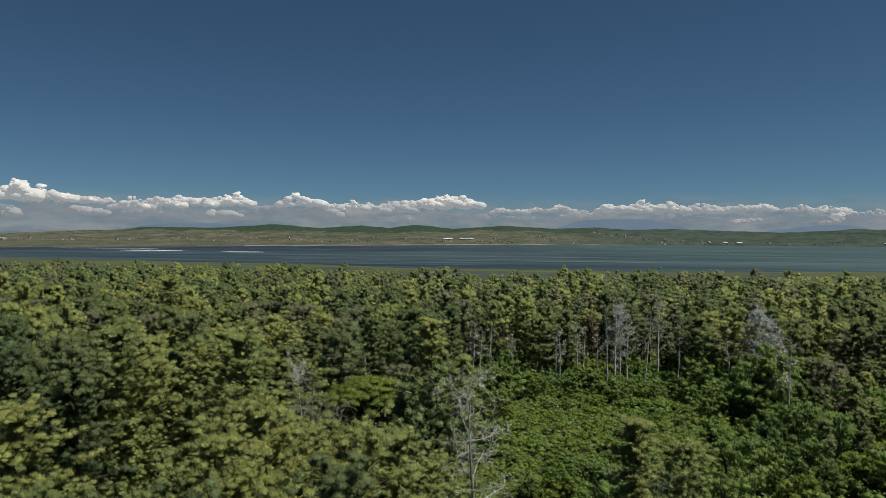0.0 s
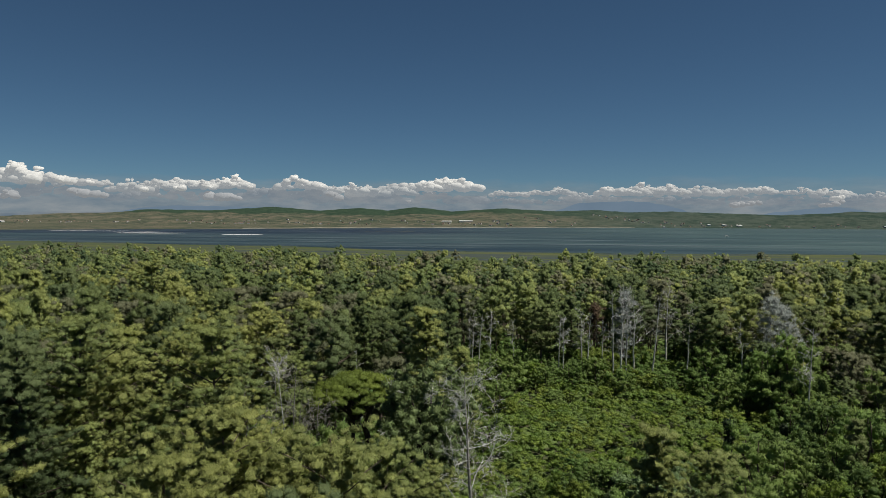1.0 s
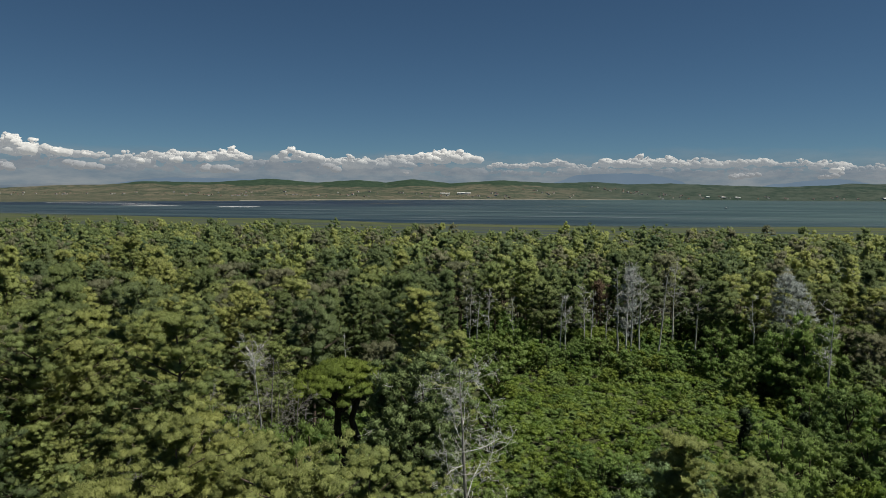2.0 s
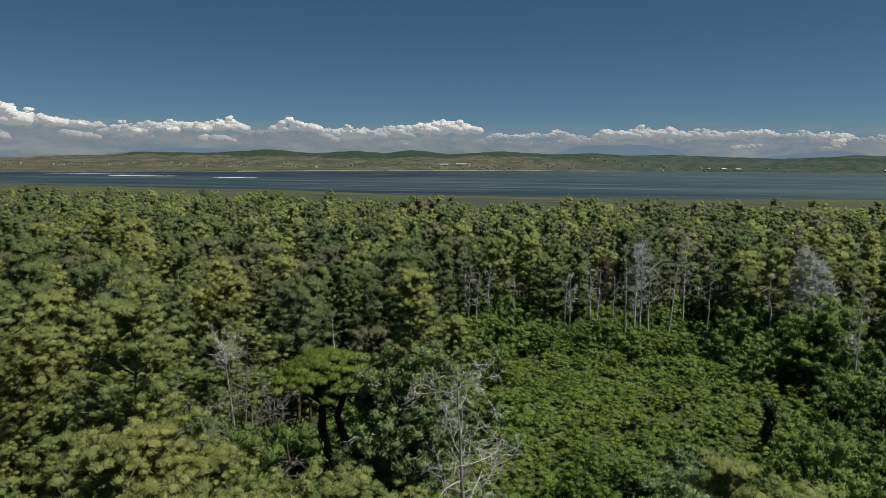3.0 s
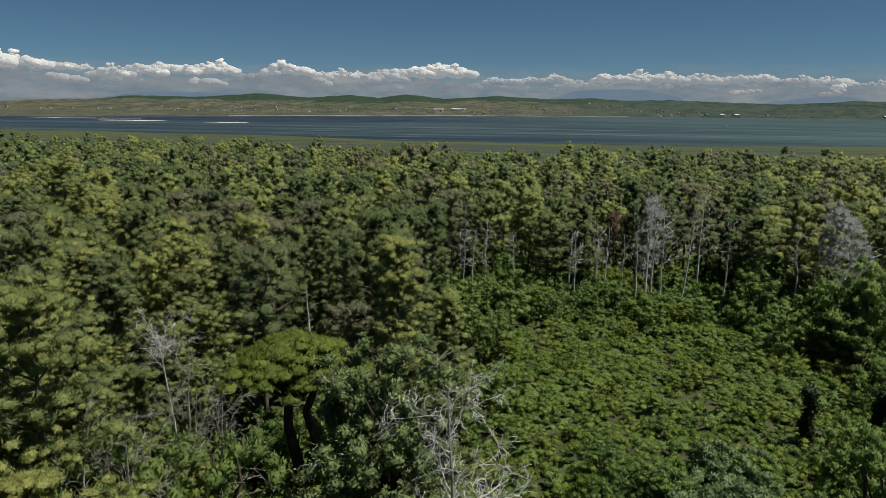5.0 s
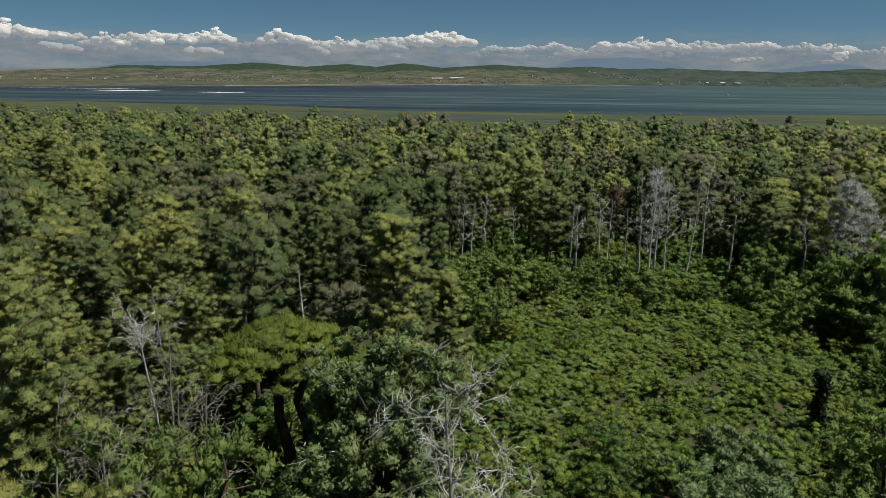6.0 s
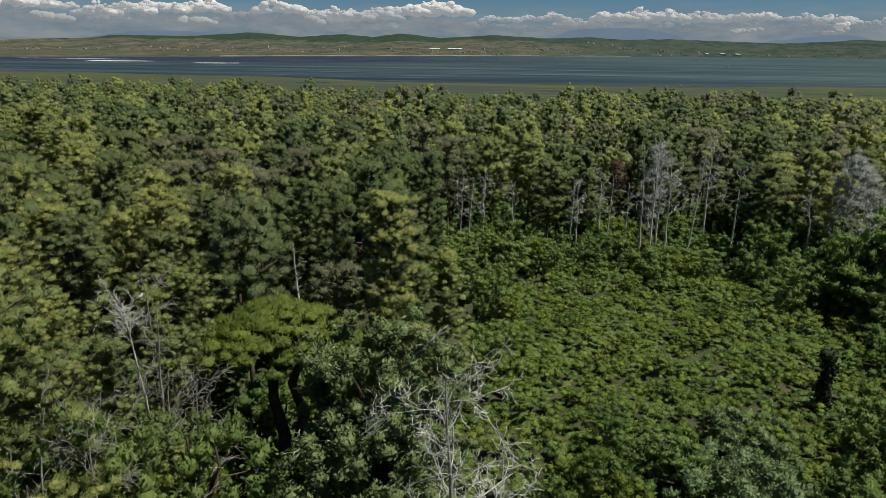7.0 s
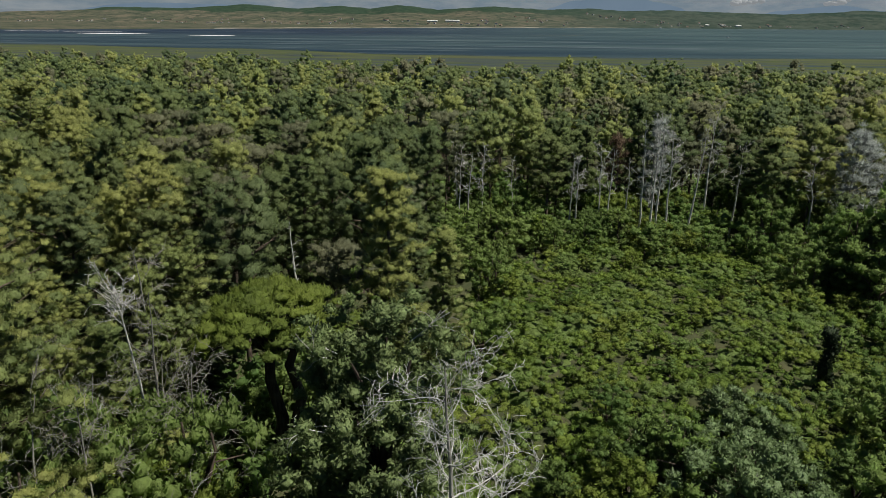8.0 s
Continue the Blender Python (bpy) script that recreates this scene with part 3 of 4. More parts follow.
def make_strand():
    """A low pale bank along the far shore."""
    rng = np.random.default_rng(8)
    v = []
    for r in np.linspace(-0.40, 0.16, 200):
        y = shore_at(r)
        high = 2.0 + 1.6 * noise.noise(Vector((r * 22, 0.4, 0))) + rng.uniform(-0.5, 0.5)
        v += [(r * (y - 14), y - 14, GROUND + 0.05), (r * (y + 6), y + 6, GROUND + high), (r * (y + 60), y + 60, GROUND + 0.3)]
    q = np.concatenate([np.array([[a, a + 3, a + 4, a + 1], [a + 1, a + 4, a + 5, a + 2]]) for a in range(0, len(v) - 3, 3)])
    ob = new("strand", mesh_of("strand", v, np.concatenate([q[:, [0, 1, 2]], q[:, [0, 2, 3]]]), STRAND))
    tagged(ob, "low pale sandy bank along the far lake shore", "shore", kind="structure")


make_strand()


# ---------------------------------------------------------------- clouds
def on_arc(v, far):
    """Draws far things in to one distance all round, keeping their direction."""
    v = np.asarray(v, float) - np.array([0, 0, 24.0])
    k = far / np.hypot(v[:, 0:1], v[:, 1:2])
    return v * np.minimum(k, 1.0) + np.array([0, 0, 24.0])


def make_mountain(peaks, y, foot):
    xs = np.linspace(peaks[0][0], peaks[-1][0], 90)
    top = np.interp(xs, [p[0] for p in peaks], [p[1] for p in peaks])
    v = []
    for x, z in zip(xs, top):
        z += 5 * noise.noise(Vector((x * 0.012, 7.7, 0))) + 2.5 * noise.noise(Vector((x * 0.05, 1.7, 0)))
        v += [(x, y - 60, foot), (x, y, max(z, foot)), (x, y + 40, foot)]
    f = []
    for i in range(len(xs) - 1):
        a = 3 * i
        f += [(a, a + 3, a + 4), (a, a + 4, a + 1), (a + 1, a + 4, a + 5), (a + 1, a + 5, a + 2)]
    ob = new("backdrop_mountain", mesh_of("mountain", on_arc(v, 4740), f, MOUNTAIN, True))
    tagged(ob, "distant blue hazy mountain behind the hills", "mountain", kind="structure")


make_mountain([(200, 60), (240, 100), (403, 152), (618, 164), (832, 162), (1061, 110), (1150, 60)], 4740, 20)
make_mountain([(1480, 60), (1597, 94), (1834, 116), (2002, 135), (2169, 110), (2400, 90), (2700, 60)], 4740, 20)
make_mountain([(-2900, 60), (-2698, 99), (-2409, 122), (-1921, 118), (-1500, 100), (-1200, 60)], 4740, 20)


EYE = np.array([0, 0, 24.0])


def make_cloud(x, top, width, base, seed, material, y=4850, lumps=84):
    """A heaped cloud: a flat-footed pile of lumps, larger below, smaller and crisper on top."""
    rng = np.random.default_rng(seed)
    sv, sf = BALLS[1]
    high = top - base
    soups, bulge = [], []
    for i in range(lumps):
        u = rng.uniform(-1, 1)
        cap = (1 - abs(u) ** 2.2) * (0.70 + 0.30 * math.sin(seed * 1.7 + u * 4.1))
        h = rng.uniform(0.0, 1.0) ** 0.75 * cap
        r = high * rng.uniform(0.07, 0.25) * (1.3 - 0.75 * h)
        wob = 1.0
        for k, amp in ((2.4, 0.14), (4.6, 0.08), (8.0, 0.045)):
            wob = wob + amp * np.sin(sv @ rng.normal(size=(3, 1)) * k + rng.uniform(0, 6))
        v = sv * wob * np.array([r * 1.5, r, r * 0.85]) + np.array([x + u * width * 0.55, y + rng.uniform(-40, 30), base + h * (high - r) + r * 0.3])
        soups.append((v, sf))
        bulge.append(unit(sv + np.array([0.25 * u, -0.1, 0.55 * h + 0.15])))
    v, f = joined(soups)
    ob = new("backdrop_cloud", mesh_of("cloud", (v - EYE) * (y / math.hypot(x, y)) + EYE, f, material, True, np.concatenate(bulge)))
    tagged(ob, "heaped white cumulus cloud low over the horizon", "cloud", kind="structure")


def make_haze_bank():
    """A long bank of low grey horizon haze, painted as a glowing sheet, thinning upward."""
    n = Nodes("low_haze_glow")
    pos = n.place()
    sep = n.nt.nodes.new("ShaderNodeSeparateXYZ")
    n.nt.links.new(pos, sep.inputs[0])
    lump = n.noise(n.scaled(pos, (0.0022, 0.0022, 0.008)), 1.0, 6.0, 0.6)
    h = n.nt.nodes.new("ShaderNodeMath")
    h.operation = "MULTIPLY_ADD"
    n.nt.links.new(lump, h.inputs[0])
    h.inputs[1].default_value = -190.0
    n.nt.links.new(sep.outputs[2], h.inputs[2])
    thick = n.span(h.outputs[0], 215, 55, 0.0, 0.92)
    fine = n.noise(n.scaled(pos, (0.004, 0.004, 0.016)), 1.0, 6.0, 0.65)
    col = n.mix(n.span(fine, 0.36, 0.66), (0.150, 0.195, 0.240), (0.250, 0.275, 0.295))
    # the sheet emits its haze colour and veils the feet of the clouds
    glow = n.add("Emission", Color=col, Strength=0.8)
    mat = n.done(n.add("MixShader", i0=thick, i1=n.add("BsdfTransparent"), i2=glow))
    a = np.radians(np.linspace(-62, 52, 80))
    zs = np.linspace(0, 420, 8)
    v = [(4766 * math.sin(t), 4766 * math.cos(t), z) for t in a for z in zs]
    k = len(zs)
    i, j = np.meshgrid(np.arange(len(a) - 1), np.arange(k - 1), indexing="ij")
    q = np.stack([i * k + j, (i + 1) * k + j, (i + 1) * k + j + 1, i * k + j + 1], -1).reshape(-1, 4)
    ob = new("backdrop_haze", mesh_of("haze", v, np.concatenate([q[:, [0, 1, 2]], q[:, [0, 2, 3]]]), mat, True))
    ob.visible_shadow = False
    tagged(ob, "low bank of grey haze under the clouds", "haze", kind="structure")


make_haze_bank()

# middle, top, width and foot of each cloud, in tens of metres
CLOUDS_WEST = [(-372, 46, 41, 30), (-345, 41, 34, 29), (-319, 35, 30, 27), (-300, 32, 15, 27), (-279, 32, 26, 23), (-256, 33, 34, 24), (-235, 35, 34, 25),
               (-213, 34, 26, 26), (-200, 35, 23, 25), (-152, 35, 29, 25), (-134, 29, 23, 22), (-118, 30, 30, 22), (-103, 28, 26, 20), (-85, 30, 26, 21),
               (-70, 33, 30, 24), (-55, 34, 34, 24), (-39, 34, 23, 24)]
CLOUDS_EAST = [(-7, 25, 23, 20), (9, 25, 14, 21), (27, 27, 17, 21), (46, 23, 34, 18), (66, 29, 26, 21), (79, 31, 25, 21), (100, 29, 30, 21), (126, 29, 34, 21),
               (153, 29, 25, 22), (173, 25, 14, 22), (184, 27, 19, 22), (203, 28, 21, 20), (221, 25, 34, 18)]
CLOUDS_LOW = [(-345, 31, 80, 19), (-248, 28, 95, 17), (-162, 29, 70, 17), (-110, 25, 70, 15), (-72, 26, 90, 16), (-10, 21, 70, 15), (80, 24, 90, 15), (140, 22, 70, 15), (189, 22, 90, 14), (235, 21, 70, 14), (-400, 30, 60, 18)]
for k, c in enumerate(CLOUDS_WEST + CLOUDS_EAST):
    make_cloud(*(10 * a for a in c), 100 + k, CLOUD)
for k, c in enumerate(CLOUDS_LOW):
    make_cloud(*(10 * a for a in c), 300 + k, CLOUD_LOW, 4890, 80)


# ---------------------------------------------------------------- houses on the far shore
def box(bm, x0, y0, z0, x1, y1, z1):
    m = bmesh.ops.create_cube(bm, size=1)["verts"]
    bmesh.ops.scale(bm, vec=(x1 - x0, y1 - y0, z1 - z0), verts=m)
    bmesh.ops.translate(bm, vec=((x0 + x1) / 2, (y0 + y1) / 2, (z0 + z1) / 2), verts=m)


def make_house(w, d, h, wall, label):
    root = thing("house", label, "house", "houses of the far villages")
    bm = bmesh.new()
    box(bm, -w / 2, -d / 2, -2, w / 2, d / 2, h)
    part("wall", bm, wall, root)
    bm = bmesh.new()
    o = 0.6
    a = [bm.verts.new(p) for p in ((-w / 2 - o, -d / 2 - o, h), (w / 2 + o, -d / 2 - o, h), (w / 2 + o, d / 2 + o, h), (-w / 2 - o, d / 2 + o, h), (-w * 0.22, 0, h + 2.6), (w * 0.22, 0, h + 2.6))]
    for q in ((0, 1, 5, 4), (1, 2, 5), (2, 3, 4, 5), (3, 0, 4), (3, 2, 1, 0)):
        bm.faces.new([a[i] for i in q])
    part("roof", bm, ROOF, root)
    for i in (-1, 0, 1):
        bm = bmesh.new()
        box(bm, i * w * 0.3 - 0.7, -d / 2 - 0.1, h * 0.5, i * w * 0.3 + 0.7, -d / 2 + 0.2, h * 0.5 + 1.6)
        part("window", bm, DARK_PANE, root)
    return root


def place_houses():
    rng = np.random.default_rng(12)
    kinds = [make_house(13, 10, 7, WHITEWASH, "pale rendered two-storey house with a clay tile roof"),
             make_house(11, 9, 5, OCHRE, "ochre rendered house with a hipped clay tile roof"),
             make_house(18, 11, 8, WHITEWASH, "long white house with a low clay tile roof")]
    spots = []
    for lo, hi, n, rows in ((-0.76, -0.36, 44, (3180, 3420)), (-0.36, -0.14, 26, (3200, 3450)), (-0.14, 0.0, 20, (3230, 3420)), (0.0, 0.09, 10, (3560, 3700)),
                            (0.10, 0.29, 46, (3870, 3960)), (0.29, 0.46, 16, (3900, 3960))):
        for _ in range(n):
            y = rng.uniform(*rows)
            spots.append((rng.uniform(lo, hi) * y, y, rng.uniform(0.4, 0.75), int(rng.integers(0, 3))))
    for which, root in enumerate(kinds):
        mine = [p for p in spots if p[3] == which]
        for i, (x, y, s, _) in enumerate(mine):
            m = pose(x, y, terrain(x, y), 0, 0, rng.uniform(-35, 35)) @ Matrix.Scale(s, 4)
            if i < len(mine) - 1:
                copy_thing(root, m)
            else:
                root.matrix_basis = m


place_houses()


def make_warehouse(x, y, length, h):
    root = thing("warehouse", "long low white warehouse on the far shore", "building", "warehouses")
    bm = bmesh.new()
    box(bm, -length / 2, -14, -2, length / 2, 14, h)
    part("wall", bm, WHITEWASH, root)
    bm = bmesh.new()
    a = [bm.verts.new(p) for p in ((-length / 2 - 1, -15, h), (length / 2 + 1, -15, h), (length / 2 + 1, 15, h), (-length / 2 - 1, 15, h), (-length / 2 - 1, 0, h + 3), (length / 2 + 1, 0, h + 3))]
    for q in ((0, 1, 5, 4), (1, 2, 5), (2, 3, 4, 5), (3, 0, 4), (3, 2, 1, 0)):
        bm.faces.new([a[i] for i in q])
    part("roof", bm, WHITEWASH, root)
    root.matrix_basis = pose(x, y, terrain(x, y), 0, 0, 4)


for x, y, length, h in ((-252, 3420, 64, 5), (-345, 3420, 46, 3.5), (-2640, 3250, 66, 6), (-2560, 3260, 50, 6), (1090, 3925, 22, 2.5), (1165, 3925, 26, 2.5), (1010, 3925, 14, 2.5), (1905, 3930, 20, 2.5)):
    make_warehouse(x, y, length, h)


def make_boat(x, y, s):
    root = thing("boat", "small white boat out on the lake", "boat")
    bm = bmesh.new()
    ring = [(-2.6, -0.8), (1.2, -0.9), (3.0, 0), (1.2, 0.9), (-2.6, 0.8)]
    lo = [bm.verts.new((a * 0.85, b * 0.7, -0.1)) for a, b in ring]
    hi = [bm.verts.new((a, b, 0.8)) for a, b in ring]
    bm.faces.new(hi)
    for i in range(5):
        bm.faces.new((lo[i], lo[(i + 1) % 5], hi[(i + 1) % 5], hi[i]))
    part("hull", bm, WHITEWASH, root)
    bm = bmesh.new()
    box(bm, -1.2, -0.6, 0.8, 0.8, 0.6, 2.1)
    part("cabin", bm, WHITEWASH, root)
    root.matrix_basis = pose(x, y, GROUND + 0.1, 0, 0, 20) @ Matrix.Scale(s, 4)


make_boat(392, 1390, 1.3)
make_boat(735, 3700, 4.0)


# ---------------------------------------------------------------- the clearing with its brambles
def in_clearing(x, y, grow=0.0):
    """The bramble clearing, an uneven oblong."""
    cx, cy = 13.5, 83.0
    dx, dy = x - cx, y - cy
    dx -= 0.22 * dy
    wob = 1.0 + 0.08 * math.sin(3 * math.atan2(dy, dx) + 1) + 0.05 * math.sin(7 * math.atan2(dy, dx))
    return (abs(dx / (15.5 + grow)) ** 2.6 + abs(dy / (25.0 + grow)) ** 2.6) < wob


def bramble_height(x, y):
    a = noise.noise(Vector((x * 0.16, y * 0.16, 0.3)))
    b = noise.noise(Vector((x * 0.55, y * 0.55, 4.3)))
    c = noise.noise(Vector((x * 1.4, y * 1.4, 8.3)))
    return GROUND + 1.1 + 1.2 * a + 1.0 * b + 0.4 * c


def make_brambles():
    xs, ys = np.arange(-8, 38.01, 0.5), np.arange(54, 114.01, 0.5)
    v = [(x, y, bramble_height(x, y) - 1.3 if in_clearing(x, y, 1.5) else GROUND - 0.1) for x in xs for y in ys]
    n = len(ys)
    i, j = np.meshgrid(np.arange(len(xs) - 1), np.arange(n - 1), indexing="ij")
    q = np.stack([i * n + j, (i + 1) * n + j, (i + 1) * n + j + 1, i * n + j + 1], -1).reshape(-1, 4)
    # leafy sheet under the clumps, coloured darker so the gaps read as shadow
    tangle = mesh_of("tangle", v, np.concatenate([q[:, [0, 1, 2]], q[:, [0, 2, 3]]]), IVY_GREEN, True)
    root = thing("bramble_thicket", "dense sunlit yellow-green bramble thicket filling the clearing", "brambles", kind="stuff")
    ob = new("tangle", tangle)
    ob.parent = root
    rng = np.random.default_rng(5)
    c, r = [], []
    while len(c) < 5200:
        x, y = rng.uniform(-8, 38), rng.uniform(54, 114)
        if in_clearing(x, y, 1.5):
            k = rng.uniform(0.3, 0.62)
            c.append((x, y, bramble_height(x, y) + rng.uniform(-0.35, 0.12)))
            r.append(k)
    c, r = np.array(c), np.array(r)
    dark = np.array([noise.noise(Vector((x * 0.3, y * 0.3, 2.2))) + 0.5 * noise.noise(Vector((x * 0.9, y * 0.9, 6.2))) for x, y, z in c]) > 0.2
    for name, mine, m in (("bramble_leaves", ~dark, BRAMBLE), ("fern_leaves", dark, SHRUB)):
        part_of(name, puffs(rng, c[mine], r[mine], 44, 0.16, 0.42, 0.75, 0, 0.3, 0.9, True, facing=np.tile((0, 0, 0.6), (mine.sum(), 1)), heart=0.5), m, root)


make_brambles()


# ---------------------------------------------------------------- single trees
def one(root, x, y, turn=0.0, tilt=0.0, z=GROUND, lean=0.0):
    root.matrix_basis = pose(x, y, z, tilt, lean, 0) @ pose(0, 0, 0, 0, 0, turn)
    return root


taken = []


def keep(x, y, r):
    taken.append((x, y, r))


def make_stone_pine():
    """Umbrella pine: twisted forked trunk under a flat dome."""
    rng = np.random.default_rng(21)
    root = thing("stone_pine", "umbrella-shaped stone pine with a bright green flat crown", "tree")
    stems = ([(0, 0, 0), (0.3, 0.1, 3.2), (-0.3, 0.2, 5.5), (-0.2, 0.1, 7.4), (-1.2, 0.2, 9.4)], [(0.5, 0, 0), (1.0, 0, 2.6), (1.5, 0.1, 4.6), (0.9, 0, 6.6), (1.9, 0.2, 9.4)])
    for pts in stems:
        part_of("trunk", tube(pts, [0.42, 0.36, 0.3, 0.26, 0.16], 9), BARK_DARK, root, smooth=True)
    c, r, face = [], [], []
    for i in range(190):
        a, q = rng.uniform(0, 6.28), math.sqrt(rng.uniform(0, 1))
        edge = 1 + 0.12 * math.sin(3 * a + 1) + 0.08 * math.sin(5 * a)
        x, y = 4.1 * q * edge * math.cos(a), 3.7 * q * edge * math.sin(a)
        c.append((x + 0.3, y, 11.0 - 1.7 * q ** 2.2 + 0.16 * rng.normal() - (0.8 if i % 6 == 0 else 0)))
        r.append(rng.uniform(0.42, 0.68))
        face.append((x * 0.16, y * 0.16, 0.9))
        if i % 10 == 0:
            part_of("limb", tube([(0.2, 0, 7.2), (0.2 + x * 0.5, y * 0.5, 8.8), (x, y, c[-1][2] - 0.2)], [0.14, 0.09, 0.03], 5), BARK_DARK, root)
    part_of("crown", puffs(rng, c, r, 110, 0.24, 0.3, 0.6, 1, 0.9, 0.5, facing=unit(np.array(face)), heart=0.7), STONE_PINE, root)
    one(root, -12.1, 65.2)
    keep(-13.1, 65.6, 4.2)


make_stone_pine()

one(make_broad_tree(31, 15.2, 4.2, BROADLEAF, "large dark grey-green broadleaf tree with a few bleached branches", 120, 0.2, 560, 0.03, twigs=True, bark=BARK_DARK), -4.7, 56.2)
keep(-4.7, 56.2, 4.0)
one(make_dead_tree(41, 14.6, 3.7, "tall bare grey dead tree with curling pale branches", 3, 17, PALE_WOOD, 0.0125, 0.28, 0.12, bend=0.26, lift=0.10, least=0.0075, split=4, stem=BRUSHWOOD), -0.8, 50.6, 30)
keep(-1.2, 50.6, 3.4)

# tall bleached trunks at the far edge of the clearing
for k, (x, y, h, sp) in enumerate(((17.2, 111.0, 14.8, 2.2), (18.4, 113.4, 14.6, 2.0), (19.3, 112.4, 14.0, 2.2), (25.2, 118.6, 14.2, 2.4), (-4.9, 113.4, 10.8, 1.3), (-5.6, 120.5, 11.5, 1.4), (-2.2, 115.5, 10.6, 1.3),
                                   (35.4, 89.6, 12.6, 2.0), (37.4, 101.0, 11.5, 2.0), (11.9, 114.5, 11.5, 1.5), (9.0, 113.0, 10.5, 1.3), (39.0, 122.0, 9.5, 2.4))):
    one(make_dead_tree(50 + k, h, sp, "slim bleached dead pine with broken bare twigs", 2, 11, PALE_WOOD, 0.0105, 0.42, 0.6, least=0.014, split=4), x, y, 40 * k)
    keep(x, y, 2.0)
one(make_dead_tree(71, 10.5, 0.9, "leaning white dead trunk, almost bare", 1, 6, PALE_WOOD, 0.015, 0.5, 0.5, least=0.014), -14.6, 80.2, 20, 0, lean=-5)
keep(-15.0, 81.4, 1.6)
keep(-14.3, 78.2, 2.2)
keep(-13.6, 75.0, 2.0)
keep(-13.0, 72.0, 1.6)

# thin and leaning bleached trunks along the far edge of the clearing
for k, (x, y, h, lean) in enumerate(((22.0, 113.6, 14.0, 7.0), (8.2, 113.2, 10.5, 1.5), (12.6, 112.4, 11.0, -1.0), (14.6, 113.0, 10.0, 2.0), (16.2, 111.6, 14.6, 0.5), (-3.6, 112.6, 10.4, -5.0), (1.6, 114.2, 9.6, -2.0), (27.6, 115.4, 12.0, 3.0),
                                   (33.8, 108.4, 11.0, -3.0))):
    one(make_dead_tree(750 + k, h, 1.4, "thin leaning bleached trunk with short bare twigs", 1, 9, PALE_WOOD, 0.0105, 0.5, 0.5, least=0.016), x, y, 33 * k, lean=lean)
    keep(x, y, 2.2)
# the white spiky head of a dead pine above the hollow
one(make_dead_tree(770, 13.4, 2.0, "dead pine with a white spiky head of bare twigs", 2, 9, PALE_WOOD, 0.008, 0.84, 1.3, least=0.012, split=4, bend=0.14), -16.3, 59.4, 15)
keep(-16.3, 59.4, 1.6)


def make_grey_pine(seed, height, radius, material, label):
    return make_pine(seed, height, radius, 0.25, False, material, "mid", label, True, DEADWOOD)


for k, (x, y, h, r) in enumerate(((37.4, 109.0, 14.2, 2.9), (40.2, 110.5, 12.6, 2.6), (59.0, 138.0, 13.0, 2.6), (18.4, 118.0, 13.5, 1.8))):
    one(make_grey_pine(80 + k, h, r, GREY_NEEDLES, "grey dead pine still holding its dry twigs"), x, y, 70 * k)
    keep(x, y, 1.6)
one(make_grey_pine(86, 11.8, 1.9, BROWN_NEEDLES, "brown dying pine with thin dry needles"), 14.9, 121.5)
keep(14.9, 121.5, 1.5)

# bare grey brushwood between the pines
for k, (x, y, h) in enumerate(((-16.0, 59.2, 13.2), (-14.6, 58.0, 10.5), (-22.9, 62.6, 10.0), (-24.4, 63.8, 9.0), (-15.7, 53.6, 11.0), (-18.5, 46.0, 9.5), (11.0, 44.5, 9.0), (-10.5, 50.5, 8.0), (-19.4, 66.0, 12.8), (-13.4, 57.8, 10.5), (-16.8, 56.0, 10.5), (-17.6, 52.6, 11.0))):
    one(make_dead_tree(90 + k, h, 2.6, "bare grey brushwood tree with tangled twigs", 2, 9, BRUSHWOOD, 0.007, 0.3, 0.5, kinds="bare brushwood", split=5, least=0.008), x, y, 50 * k)
    keep(x, y, 0.8)


def make_ivy_column(seed, x, y, high, leaf, label):
    """A dead trunk wrapped in ivy from foot to head."""
    rng = np.random.default_rng(seed)
    root = thing("ivy_stump", label, "tree stump")
    part_of("trunk", tube([(0, 0, 0), (0.05, 0, 0.5 * high), (0.1, 0.05, high)], [0.25, 0.22, 0.16], 8), BARK_DARK, root, smooth=True)
    z = np.arange(0.2, high - 0.1, 0.12)
    c = np.stack([0.18 * np.sin(z * 2.1), 0.18 * np.cos(z * 1.3), z], 1)
    part_of("ivy", puffs(rng, c, 0.62 + 0.14 * np.sin(z * 1.7), 60, 0.2, 0.7, 0.9, 0, 0.0, 0.8, True, 1.0), leaf, root)
    one(root, x, y)
    keep(x, y, 1.2)


make_ivy_column(61, 23.0, 77.2, 4.8, IVY, "dead trunk wrapped in dark ivy standing in the brambles")
make_ivy_column(62, 34.2, 83.0, 8.2, IVY_GREEN, "tall dead trunk wrapped in green ivy beside the thickets")
make_ivy_column(63, 28.7, 78.8, 4.2, IVY, "short dead trunk smothered in dark ivy")

for x, y, h, r in ((12.8, 61.6, 5.0, 4.3), (14.4, 66.6, 3.8, 3.3), (16.2, 72.0, 2.6, 2.7), (10.6, 66.8, 2.8, 2.2)):
    one(make_broad_tree(62 + int(y), h, r, SILVER, "silvery grey-green willow-leaved bush", 95, 0.22, 130, 0.0, "silver_bush", "bush", bark=BARK, stems=3), x, y)
keep(13.0, 61.6, 3.5)

